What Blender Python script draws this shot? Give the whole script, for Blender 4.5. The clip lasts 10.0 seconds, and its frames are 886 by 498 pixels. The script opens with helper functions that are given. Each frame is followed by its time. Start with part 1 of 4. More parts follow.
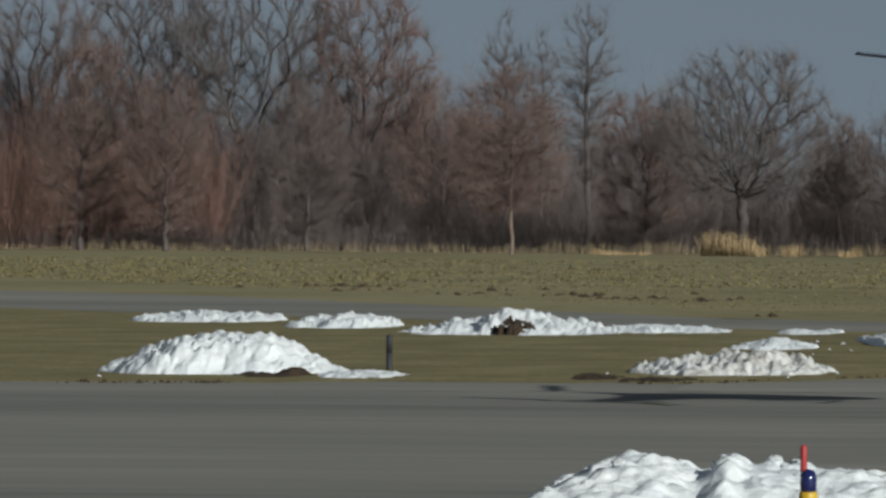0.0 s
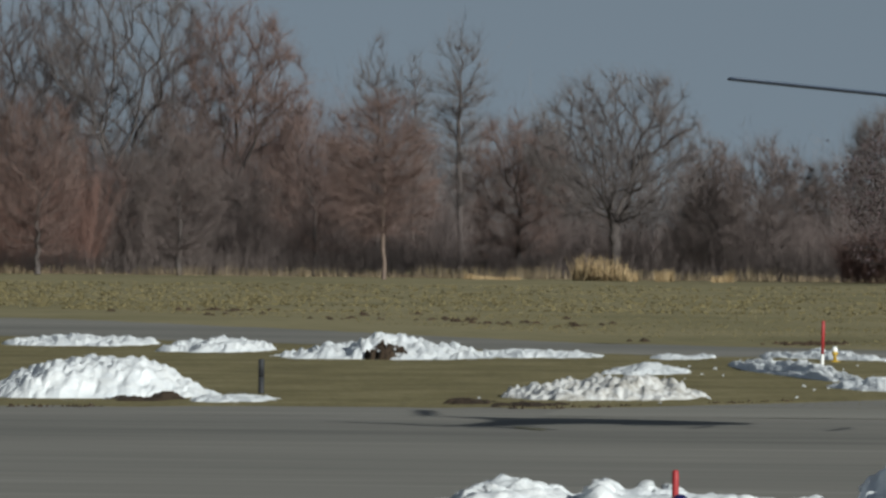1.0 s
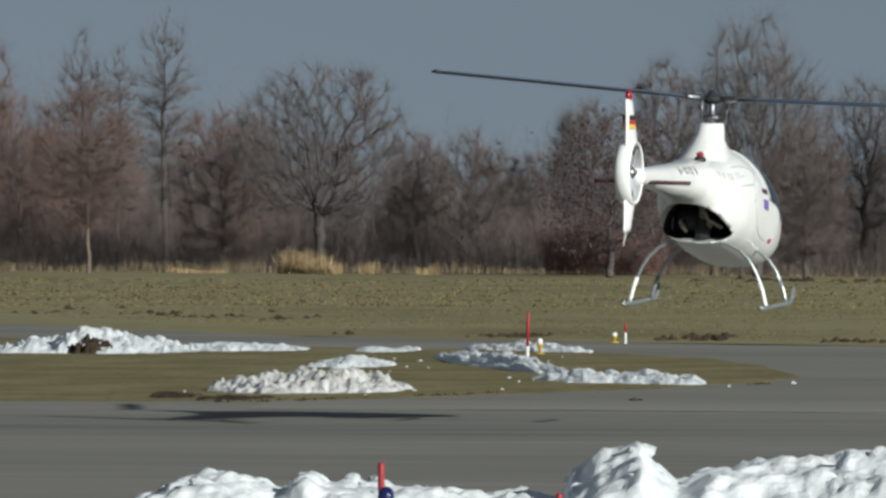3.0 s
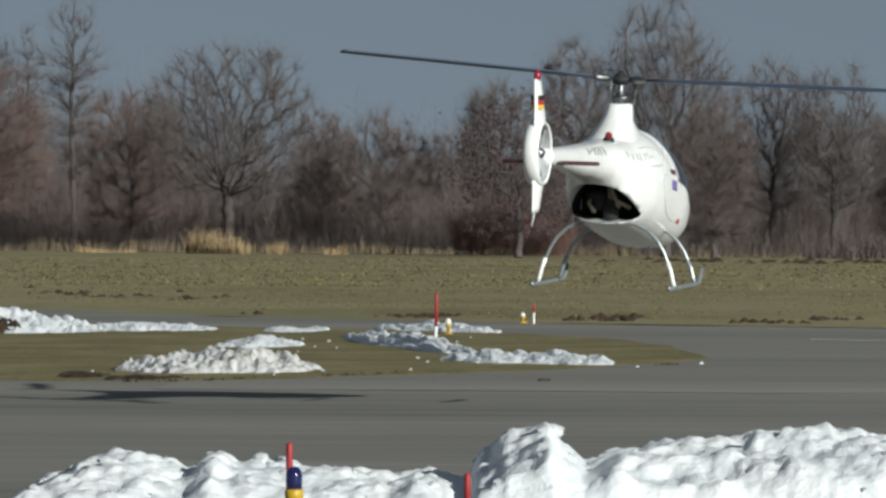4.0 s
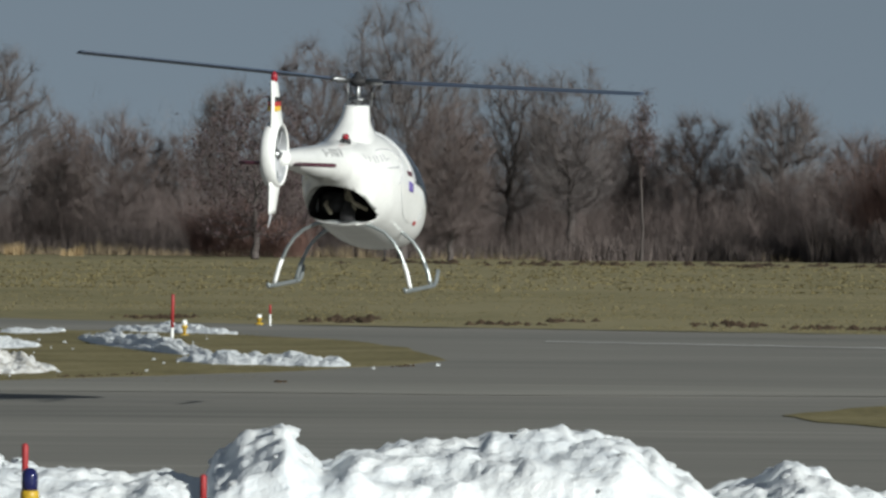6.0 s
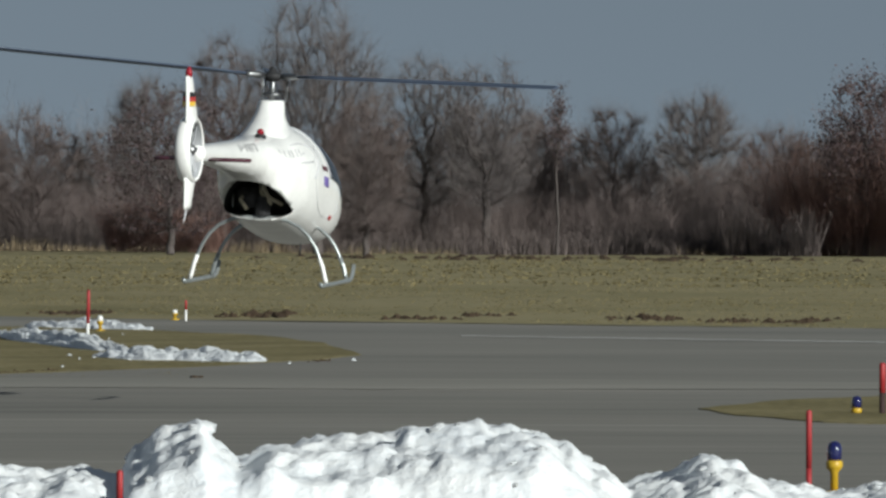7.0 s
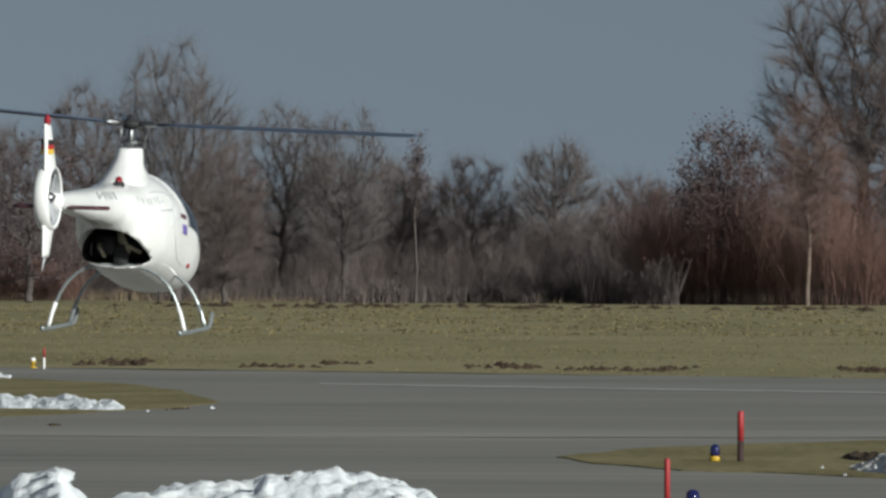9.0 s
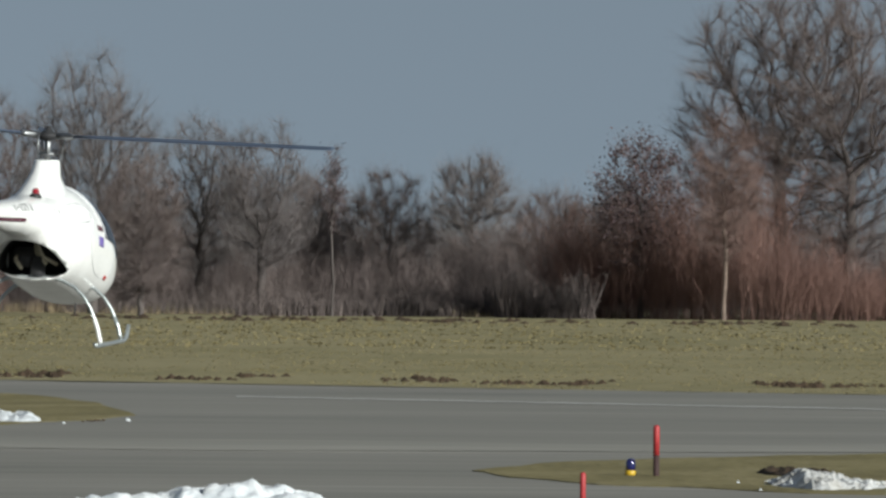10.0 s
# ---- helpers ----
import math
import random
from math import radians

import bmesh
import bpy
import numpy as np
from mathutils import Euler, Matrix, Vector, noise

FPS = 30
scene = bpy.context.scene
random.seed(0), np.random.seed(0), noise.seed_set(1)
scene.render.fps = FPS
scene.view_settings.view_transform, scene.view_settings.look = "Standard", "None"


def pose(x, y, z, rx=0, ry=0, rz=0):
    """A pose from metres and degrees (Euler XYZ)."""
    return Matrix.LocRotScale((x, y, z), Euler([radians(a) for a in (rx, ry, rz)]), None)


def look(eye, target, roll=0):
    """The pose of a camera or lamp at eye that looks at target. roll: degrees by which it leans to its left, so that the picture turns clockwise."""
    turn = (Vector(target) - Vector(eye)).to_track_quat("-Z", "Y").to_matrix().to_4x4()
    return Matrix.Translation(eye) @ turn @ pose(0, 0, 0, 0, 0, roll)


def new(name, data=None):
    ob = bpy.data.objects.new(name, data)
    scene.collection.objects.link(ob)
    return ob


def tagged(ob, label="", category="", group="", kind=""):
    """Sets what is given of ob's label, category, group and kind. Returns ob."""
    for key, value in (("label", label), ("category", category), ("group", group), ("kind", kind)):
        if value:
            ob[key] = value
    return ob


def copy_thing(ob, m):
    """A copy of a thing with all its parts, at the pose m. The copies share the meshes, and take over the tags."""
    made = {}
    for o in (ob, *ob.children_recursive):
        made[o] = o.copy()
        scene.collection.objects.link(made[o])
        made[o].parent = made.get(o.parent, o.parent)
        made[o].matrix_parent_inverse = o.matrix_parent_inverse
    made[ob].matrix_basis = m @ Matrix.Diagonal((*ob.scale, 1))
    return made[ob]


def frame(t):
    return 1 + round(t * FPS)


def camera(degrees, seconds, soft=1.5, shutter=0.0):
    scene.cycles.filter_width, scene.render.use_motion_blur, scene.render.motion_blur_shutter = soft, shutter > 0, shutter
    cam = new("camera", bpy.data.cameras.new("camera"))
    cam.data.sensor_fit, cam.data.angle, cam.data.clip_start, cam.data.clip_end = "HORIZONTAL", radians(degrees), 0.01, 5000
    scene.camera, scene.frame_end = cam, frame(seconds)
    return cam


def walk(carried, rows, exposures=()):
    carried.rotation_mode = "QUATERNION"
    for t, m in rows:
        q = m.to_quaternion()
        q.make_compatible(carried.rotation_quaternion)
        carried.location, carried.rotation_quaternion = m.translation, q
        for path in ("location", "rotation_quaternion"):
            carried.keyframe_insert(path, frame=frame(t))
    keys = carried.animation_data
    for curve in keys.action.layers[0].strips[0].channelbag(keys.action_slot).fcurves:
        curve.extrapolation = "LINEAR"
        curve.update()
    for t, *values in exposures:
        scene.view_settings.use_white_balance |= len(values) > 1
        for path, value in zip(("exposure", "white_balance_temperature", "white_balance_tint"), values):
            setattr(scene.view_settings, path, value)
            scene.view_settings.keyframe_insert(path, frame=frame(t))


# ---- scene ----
# A tripod head turns at eye height; the field of view is narrow.
EYE = Vector((0, 0, 2.0))
cam = camera(6.0, 10.0, soft=2.8)
# seconds, bearing, elevation and lean in degrees
TURNS = [
    (0, -4.8207, -0.1398, 0.346),
    (0.5, -4.3216, 0.0642, 0.460),
    (1, -3.9561, 0.0320, 0.466),
    (1.5, -3.3750, 0.0427, 0.182),
    (2, -3.0466, 0.0378, 0.189),
    (2.5, -2.3589, 0.0389, 0.263),
    (2.7, -2.1904, 0.0394, 0.183),
    (3.8, -1.4173, -0.1698, 0.452),
    (4, -1.3345, -0.1362, 0.298),
    (4.5, -0.3669, 0.0310, 0.274),
    (5, -0.1462, -0.0613, 0.325),
    (5.5, 0.0000, -0.0383, 0.234),
    (5.7, 0.2220, -0.0600, 0.407),
    (6.8, 0.9288, -0.2096, 0.165),
    (7, 1.0243, -0.1487, 0.197),
    (7.5, 1.2747, -0.1154, 0.125),
    (8, 1.3841, -0.0204, -0.022),
    (8.5, 2.1161, 0.1394, 0.076),
    (9, 1.9820, 0.1806, 0.235),
    (9.5, 2.2403, 0.1361, 0.332),
    (10, 2.5464, 0.2744, 0.484),
]


def aim(bearing, elevation, lean):
    b, e = radians(bearing), radians(elevation)
    way = Vector((math.sin(b) * math.cos(e), math.cos(b) * math.cos(e), math.sin(e)))
    return look(EYE, EYE + way * 100, lean)


walk(cam, [(t, aim(b, e, r)) for t, b, e, r in TURNS], [(0, -0.08, 6300, 3), (1.5, 0.1, 6300, 3), (6.5, 0.09, 6300, 3), (7.5, 0.03, 6300, 3), (8.5, -0.02, 6300, 3), (9.2, 0.12, 6300, 3), (9.6, 0.2, 6300, 3), (10, 0.38, 6300, 3)])

# ---- light ----
SUN_TURN, SUN_UP = 141.0, 18.0   # bearing clockwise from the view axis, height
world = bpy.data.worlds.new("sky")
scene.world = world
world.use_nodes = True
wn = world.node_tree.nodes
sky = wn.new("ShaderNodeTexSky")
sky.sky_type, sky.sun_disc = "NISHITA", False
sky.sun_elevation, sky.sun_rotation = radians(SUN_UP), radians(SUN_TURN)
sky.air_density, sky.dust_density, sky.ozone_density = 1.3, 0.4, 4.0
wn["Background"].inputs["Strength"].default_value = 0.0545
lift = wn.new("ShaderNodeVectorMath")      # thin winter haze: the horizon takes the tone of the sky above it
lift.inputs[1].default_value = (0, 0, 0.3)
where = wn.new("ShaderNodeTexCoord")
tone = wn.new("ShaderNodeHueSaturation")
tone.inputs["Saturation"].default_value = 0.48
wl = world.node_tree.links
wl.new(where.outputs["Generated"], lift.inputs[0])
wl.new(lift.outputs[0], sky.inputs["Vector"])
wl.new(sky.outputs[0], tone.inputs["Color"])
wl.new(tone.outputs[0], wn["Background"].inputs[0])
sun = new("sun", bpy.data.lights.new("sun", "SUN"))
sun.data.energy, sun.data.angle, sun.data.color = 5.0, radians(0.6), (1.0, 0.965, 0.92)
sb, se = radians(SUN_TURN), radians(SUN_UP)
sun.matrix_world = look((math.sin(sb) * math.cos(se), math.cos(sb) * math.cos(se), math.sin(se)), (0, 0, 0))


# ---- materials ----
def material(name, colours, scale=1.0, rough=0.8, bump=0.0, fine=8.0, metal=0.0, island=0.0, stretch=(1, 1, 1), spec=0.5, coat=0.0):
    """A surface whose colour wanders between the given ones at two scales, with fine relief."""
    m = bpy.data.materials.new(name)
    m.use_nodes = True
    n, l = m.node_tree.nodes, m.node_tree.links
    b = n["Principled BSDF"]
    b.inputs["Roughness"].default_value = rough
    b.inputs["Metallic"].default_value = metal
    b.inputs["Specular IOR Level"].default_value = spec
    b.inputs["Coat Weight"].default_value = coat
    co = n.new("ShaderNodeTexCoord")
    mp = n.new("ShaderNodeMapping")
    mp.inputs["Scale"].default_value = stretch
    l.new(co.outputs["Object"], mp.inputs[0])
    big, small = n.new("ShaderNodeTexNoise"), n.new("ShaderNodeTexNoise")
    for t, s in ((big, scale), (small, scale * fine)):
        t.inputs["Scale"].default_value, t.inputs["Detail"].default_value = s, 6
        l.new(mp.outputs[0], t.inputs["Vector"])
    mix = n.new("ShaderNodeMath")
    mix.operation = "MULTIPLY_ADD"
    mix.inputs[1].default_value = 0.45
    l.new(small.outputs[0], mix.inputs[0])
    half = n.new("ShaderNodeMath")
    half.operation = "MULTIPLY"
    half.inputs[1].default_value = 0.55
    l.new(big.outputs[0], half.inputs[0])
    l.new(half.outputs[0], mix.inputs[2])
    value = mix.outputs[0]
    if island:
        geo, isl = n.new("ShaderNodeNewGeometry"), n.new("ShaderNodeMath")
        isl.operation = "MULTIPLY_ADD"
        isl.inputs[1].default_value, isl.inputs[2].default_value = island, -island / 2
        l.new(geo.outputs["Random Per Island"], isl.inputs[0])
        add = n.new("ShaderNodeMath")
        l.new(value, add.inputs[0]), l.new(isl.outputs[0], add.inputs[1])
        value = add.outputs[0]
    ramp = n.new("ShaderNodeValToRGB")
    e = ramp.color_ramp.elements
    while len(e) < len(colours):
        e.new(0.5)
    for i, c in enumerate(colours):
        e[i].position = 0.3 + 0.4 * i / max(1, len(colours) - 1)
        e[i].color = (*c, 1)
    l.new(value, ramp.inputs[0])
    l.new(ramp.outputs[0], b.inputs["Base Color"])
    if bump:
        bp = n.new("ShaderNodeBump")
        bp.inputs["Strength"].default_value, bp.inputs["Distance"].default_value = 1.0, bump
        l.new(small.outputs[0], bp.inputs["Height"])
        l.new(bp.outputs[0], b.inputs["Normal"])
    return m


def plain(name, colour, rough=0.5, metal=0.0, coat=0.0):
    c = Vector(colour)
    return material(name, [tuple(c * 0.88), tuple(c), tuple(c * 1.06)], 3.0, rough, 0.0, 9.0, metal, coat=coat)


GRASS = material("winter_grass", [(0.14, 0.125, 0.064), (0.208, 0.184, 0.094), (0.275, 0.238, 0.134), (0.188, 0.178, 0.088)], 0.12, 0.95, 0.06, 14, spec=0.15, stretch=(0.55, 0.35, 1))
GRASS_ISLE = material("island_grass", [(0.11, 0.093, 0.045), (0.19, 0.163, 0.078), (0.285, 0.243, 0.135)], 0.6, 0.95, 0.03, 10, spec=0.15, stretch=(1.0, 0.5, 1))
ASPHALT = material("asphalt", [(0.12, 0.116, 0.104), (0.188, 0.181, 0.161), (0.228, 0.217, 0.192), (0.33, 0.313, 0.275)], 0.09, 0.85, 0.004, 14, spec=0.25, stretch=(0.14, 1, 1))
ASPHALT_PALE = material("pale_asphalt", [(0.165, 0.158, 0.138), (0.222, 0.213, 0.187), (0.262, 0.25, 0.22), (0.34, 0.322, 0.285)], 0.09, 0.85, 0.004, 14, spec=0.25, stretch=(0.14, 1, 1))
SNOW = material("old_snow", [(0.67, 0.71, 0.75), (0.79, 0.815, 0.83), (0.85, 0.86, 0.855)], 1.6, 0.6, 0.018, 9)
SNOW_DIRTY = material("dirty_snow", [(0.16, 0.13, 0.1), (0.5, 0.48, 0.44), (0.75, 0.75, 0.74), (0.82, 0.82, 0.8)], 1.5, 0.7, 0.03, 6)
SOIL = material("dark_soil", [(0.02, 0.014, 0.01), (0.05, 0.034, 0.022), (0.08, 0.055, 0.035)], 2.0, 0.95, 0.03, 6, spec=0.2)
LINE = material("worn_line_paint", [(0.26, 0.255, 0.235), (0.42, 0.415, 0.39), (0.52, 0.51, 0.49)], 0.6, 0.8, 0.002, 9)
YELLOW_MARK = material("worn_yellow_paint", [(0.13, 0.125, 0.1), (0.22, 0.2, 0.08)], 1.5, 0.8, 0.002, 9)


# ---- building helpers ----
def mesh_of(bm, name):
    me = bpy.data.meshes.new(name)
    bm.to_mesh(me)
    bm.free()
    return me


def part(name, bm, mat, parent=None, label="", smooth=True):
    me = mesh_of(bm, name) if isinstance(bm, bmesh.types.BMesh) else bm
    me.materials.append(mat)
    if smooth:
        me.polygons.foreach_set("use_smooth", [True] * len(me.polygons))
    ob = new(name, me)
    ob.parent = parent
    if label:
        ob["label"] = label
    return ob


def empty(name, m, label, category, group=""):
    ob = new(name)
    ob.empty_display_size = 0.2
    ob.matrix_world = m
    return tagged(ob, label, category, group)


def faces_mesh(name, verts, faces):
    me = bpy.data.meshes.new(name)
    me.from_pydata(verts, [], faces)
    me.update()
    return me


def loft(bm, rings, caps=True):
    """Skin between rings of equally many points."""
    rows = [[bm.verts.new(p) for p in r] for r in rings]
    n = len(rows[0])
    for a, b in zip(rows, rows[1:]):
        for i in range(n):
            bm.faces.new((a[i], a[(i + 1) % n], b[(i + 1) % n], b[i]))
    if caps:
        bm.faces.new(rows[0][::-1]), bm.faces.new(rows[-1])
    return rows


def tube(bm, points, radii, sides=10, caps=True):
    """A round bar along points, of the given radius or radii."""
    pts = [Vector(p) for p in points]
    if not hasattr(radii, "__len__"):
        radii = [radii] * len(pts)
    rings, up = [], Vector((0.3, 0.2, 1)).normalized()
    for i, p in enumerate(pts):
        d = (pts[min(i + 1, len(pts) - 1)] - pts[max(i - 1, 0)]).normalized()
        if abs(d.dot(up)) > 0.97:
            up = Vector((1, 0.1, 0)).normalized()
        u = d.cross(up).normalized()
        w = u.cross(d)
        up = w
        rings.append([p + (u * math.cos(k / sides * math.tau) + w * math.sin(k / sides * math.tau)) * radii[i] for k in range(sides)])
    loft(bm, rings, caps)


def box(bm, centre, size, turn=None):
    m = Matrix.Translation(centre) @ (turn.to_4x4() if turn else Matrix()) @ Matrix.Diagonal((*size, 1))
    bmesh.ops.create_cube(bm, size=1, matrix=m)


def lathe(bm, profile, sides=20, centre=(0, 0, 0)):
    """Turn (radius, height) pairs round the upright axis."""
    c = Vector(centre)
    loft(bm, [[c + Vector((r * math.cos(k / sides * math.tau), r * math.sin(k / sides * math.tau), z)) for k in range(sides)] for r, z in profile])


# ---- ground ----
def ground_sheet():
    bm = bmesh.new()
    xs = [-3500, -900, -300] + [-150 + 10 * i for i in range(31)] + [300, 900, 3500]
    ys = [-1500, -200, 0] + [60 + 12 * i for i in range(60)] + [900, 1500, 4500]
    grid = [[bm.verts.new((x, y, -0.02 + (0.05 * noise.noise((x * 0.05, y * 0.02, 1)) - 0.05 if y > 290 and y < 780 else 0))) for x in xs] for y in ys]
    for a, b in zip(grid, grid[1:]):
        for i in range(len(xs) - 1):
            bm.faces.new((a[i], a[i + 1], b[i + 1], b[i]))
    tagged(part("ground", bm, GRASS), "dry olive-brown winter grass field reaching to the wood", "grass field", kind="structure")


def ragged_sheet(name, outline, mat, z, wave, rise=0.0, step=0.6):
    """A flat sheet with a slightly ragged border, its middle raised by rise."""
    pts = []
    for (x0, y0), (x1, y1) in zip(outline, outline[1:] + outline[:1]):
        n = max(2, int(math.hypot(x1 - x0, (y1 - y0) * 0.2) / step))
        for i in range(n):
            x, y = x0 + (x1 - x0) * i / n, y0 + (y1 - y0) * i / n
            pts.append((x + wave * noise.noise((x * 1.3, y * 0.7, 3)), y + 6 * wave * noise.noise((x * 0.9, y * 0.4, 9))))
    bm = bmesh.new()
    low = [bm.verts.new((x, y, z - 0.03)) for x, y in pts]
    cx, cy = sum(p[0] for p in pts) / len(pts), sum(p[1] for p in pts) / len(pts)
    rim = [bm.verts.new((x + (cx - x) * 0.004, y + (cy - y) * 0.01, z + rise)) for x, y in pts]
    for i in range(len(pts)):
        j = (i + 1) % len(pts)
        bm.faces.new((low[i], low[j], rim[j], rim[i]))
    f = bm.faces.new(rim)
    bmesh.ops.triangulate(bm, faces=[f])
    bmesh.ops.recalc_face_normals(bm, faces=bm.faces)
    return part(name, bm, mat, smooth=False)


ground_sheet()
apron = ragged_sheet("pavement", [(-40, 8), (40, 8), (40, 120), (16.70, 165.93), (14.57, 167.18), (8.24, 171.89), (0.01, 178.08), (-10.07, 192.20), (-19.27, 221.24), (-27.38, 245.07), (-42.37, 273.45), (-70, 300)], ASPHALT, 0.0, 0.25)
bm = bmesh.new()
edge = [(x, 104.0 + 1.6 * noise.noise((x * 0.25, 1, 2)) + 0.012 * x * x, 110.6 + 1.6 * noise.noise((x * 0.2, 7, 2)) + 0.004 * x * x) for x in [-6 + 0.5 * i for i in range(61)]]
pairs = [(bm.verts.new((x, min(lo, hi), 0.006)), bm.verts.new((x, max(lo, hi), 0.006))) for x, lo, hi in edge]
for q, r in zip(pairs, pairs[1:]):
    bm.faces.new((q[0], r[0], r[1], q[1]))
strip = part("pavement_strip", bm, ASPHALT_PALE, smooth=False)
tagged(strip, "paler worn strip of grey asphalt along the taxiway", "taxiway", kind="structure")
tagged(apron, "worn grey asphalt taxiway with faint streaks", "taxiway", kind="structure")
isle = ragged_sheet("grass_island", [(-17.83, 105.73), (-14.45, 107.50), (-9.51, 109.28), (-5.74, 109.65), (-3.68, 114.07), (-1.46, 119.75), (0.56, 125.85), (1.07, 131.52), (0.65, 145.43), (-0.40, 154.07), (-3.11, 164.13), (-7.51, 168.93), (-16.05, 184.30), (-21.39, 191.42), (-33.16, 214.06), (-60, 180)], GRASS_ISLE, 0.012, 0.25, 0.0)
tagged(isle, "low island of olive-brown grass between the taxiways", "grass island", kind="structure")
isle_r = ragged_sheet("grass_island", [(4.49, 93.13), (4.72, 89.83), (5.45, 87.07), (7.35, 84.12), (8.18, 83.49), (10.49, 82.05), (13.96, 109.24), (10.22, 104.98), (9.03, 103.38), (6.57, 99.61), (5.43, 97.19)], GRASS_ISLE, 0.012, 0.12, 0.0, 0.15)
tagged(isle_r, "pointed island of thin brown grass beside the asphalt", "grass island", kind="structure")


def painted_line(name, a, b, width, mat, label):
    a, b = Vector((*a, 0.004)), Vector((*b, 0.004))
    side = Vector((0, width / 2, 0))
    bm = bmesh.new()
    n = 24
    rows = [(bm.verts.new(a.lerp(b, i / n) - side * (0.8 + 0.3 * noise.noise((i * 0.7, 1, 2)))), bm.verts.new(a.lerp(b, i / n) + side * (0.8 + 0.3 * noise.noise((i * 0.6, 5, 2))))) for i in range(n + 1)]
    for p, q in zip(rows, rows[1:]):
        bm.faces.new((p[0], q[0], q[1], p[1]))
    ob = part(name, bm, mat, smooth=False)
    ob.location.z = 0.004
    tagged(ob, label, "road marking", kind="structure")


painted_line("marking", (3.12, 155.24), (14.52, 144.22), 1.8, LINE, "faint worn pale line across the taxiway")
painted_line("marking", (-5.88, 97.27), (-5.46, 96.12), 0.9, YELLOW_MARK, "small worn yellow paint mark on the asphalt")


# ---- snow ----
def snow_body(name, centre, half, height, mat, seed, rough=0.5, lumps=6, nx=150, ny=34, label="", category="snow", z=0.03, crust=1.0, humps=(), skew=0.0):
    """A heap of ploughed snow: a long low swell, broken into lumps, sunk into the ground at its rim."""
    cx, cy = centre
    bm = bmesh.new()
    rnd = random.Random(seed)
    off = rnd.uniform(0, 50)
    own = [(rnd.uniform(-0.85, 0.85), rnd.uniform(0.1, 0.3), rnd.uniform(0.35, 1.0)) for _ in range(lumps)]
    rows = []
    for j in range(ny + 1):
        v = -1 + 2 * j / ny
        row = []
        for i in range(nx + 1):
            u = -1 + 2 * i / nx
            x, y = u * half[0], v * half[1]
            edge = max(0.0, 1 - abs(u) ** 2.2 - (v * (1 + 0.25 * noise.noise((x * 0.9, off, 4)))) ** 2)
            edge *= min(1, (1 - abs(v)) * 5) * min(1, (1 - abs(u)) * 8)
            swell = 0.45 + 0.75 * max(0, noise.noise((x * 0.9 / crust + off, y * 0.5, off))) + sum(0.35 * h * math.exp(-((u - c) / w) ** 2) for c, w, h in own)
            big = sum(h * math.exp(-((x - c) / w) ** 2) for c, w, h in humps) if humps else swell
            fine = noise.fractal((x * 2.6 / crust + off, y * 2.6 / crust, 3), 0.9, 2.2, 4) * rough
            torn = noise.noise((x * 1.7 / crust + off, y * 0.9, 6)) + 0.6 * noise.noise((x * 4.5 / crust, y * 2.2 + off, 2))
            h = height * (edge ** 0.75 * big + min(1, edge * 3) * fine) + (0.1 * torn - 0.05) * (1 - edge * 0.6) - 0.02
            clod = abs(noise.noise((x * 5.5 / crust + off, y * 3.5, 11))) + 0.5 * abs(noise.noise((x * 11 / crust, y * 7 + off, 12)))
            h += (0.04 + 0.12 * height) * (clod - 0.25) * min(1, edge * 4)
            h = 0.72 * h if edge > 0.06 else min(0.72 * h, 0.03) - 0.9 * (0.06 - edge)
            row.append(bm.verts.new((cx + x + 0.05 * noise.noise((x * 3, y * 3, 7)), cy + y + skew * x, z + h)))
        rows.append(row)
    for a, b in zip(rows, rows[1:]):
        for i in range(nx):
            bm.faces.new((a[i], a[i + 1], b[i + 1], b[i]))
    ob = part(name, bm, mat)
    return tagged(ob, label, category, "snow heaps")


# the ploughed bank nearest to the camera: place along it and height of its crest
BANK_Y = 60.0
CREST = [(-4.75, 0.02), (-4.4, 0.11), (-4.15, 0.23), (-3.83, 0.37), (-3.4, 0.34), (-3.2, 0.3), (-2.99, 0.43), (-2.8, 0.32), (-2.4, 0.31), (-1.97, 0.26), (-1.5, 0.29), (-1.22, 0.2),
         (-1.1, 0.42), (-0.89, 0.57), (-0.63, 0.63), (-0.53, 0.48), (-0.36, 0.33), (-0.09, 0.46), (0.5, 0.52), (1.15, 0.61), (1.72, 0.57), (1.95, 0.49), (2.13, 0.31),
         (2.4, 0.15), (2.68, 0.21), (2.93, 0.38), (3.1, 0.33), (3.4, 0.2), (3.85, 0.11), (4.35, 0.2), (5.4, 0.24), (6.6, 0.05)]


def crest(x):
    """Height of the bank's crest, eased between its humps and dips."""
    for (a, h), (b, k) in zip(CREST, CREST[1:]):
        if a <= x <= b:
            t = (x - a) / (b - a)
            return h + (k - h) * t * t * (3 - 2 * t)
    return 0.0


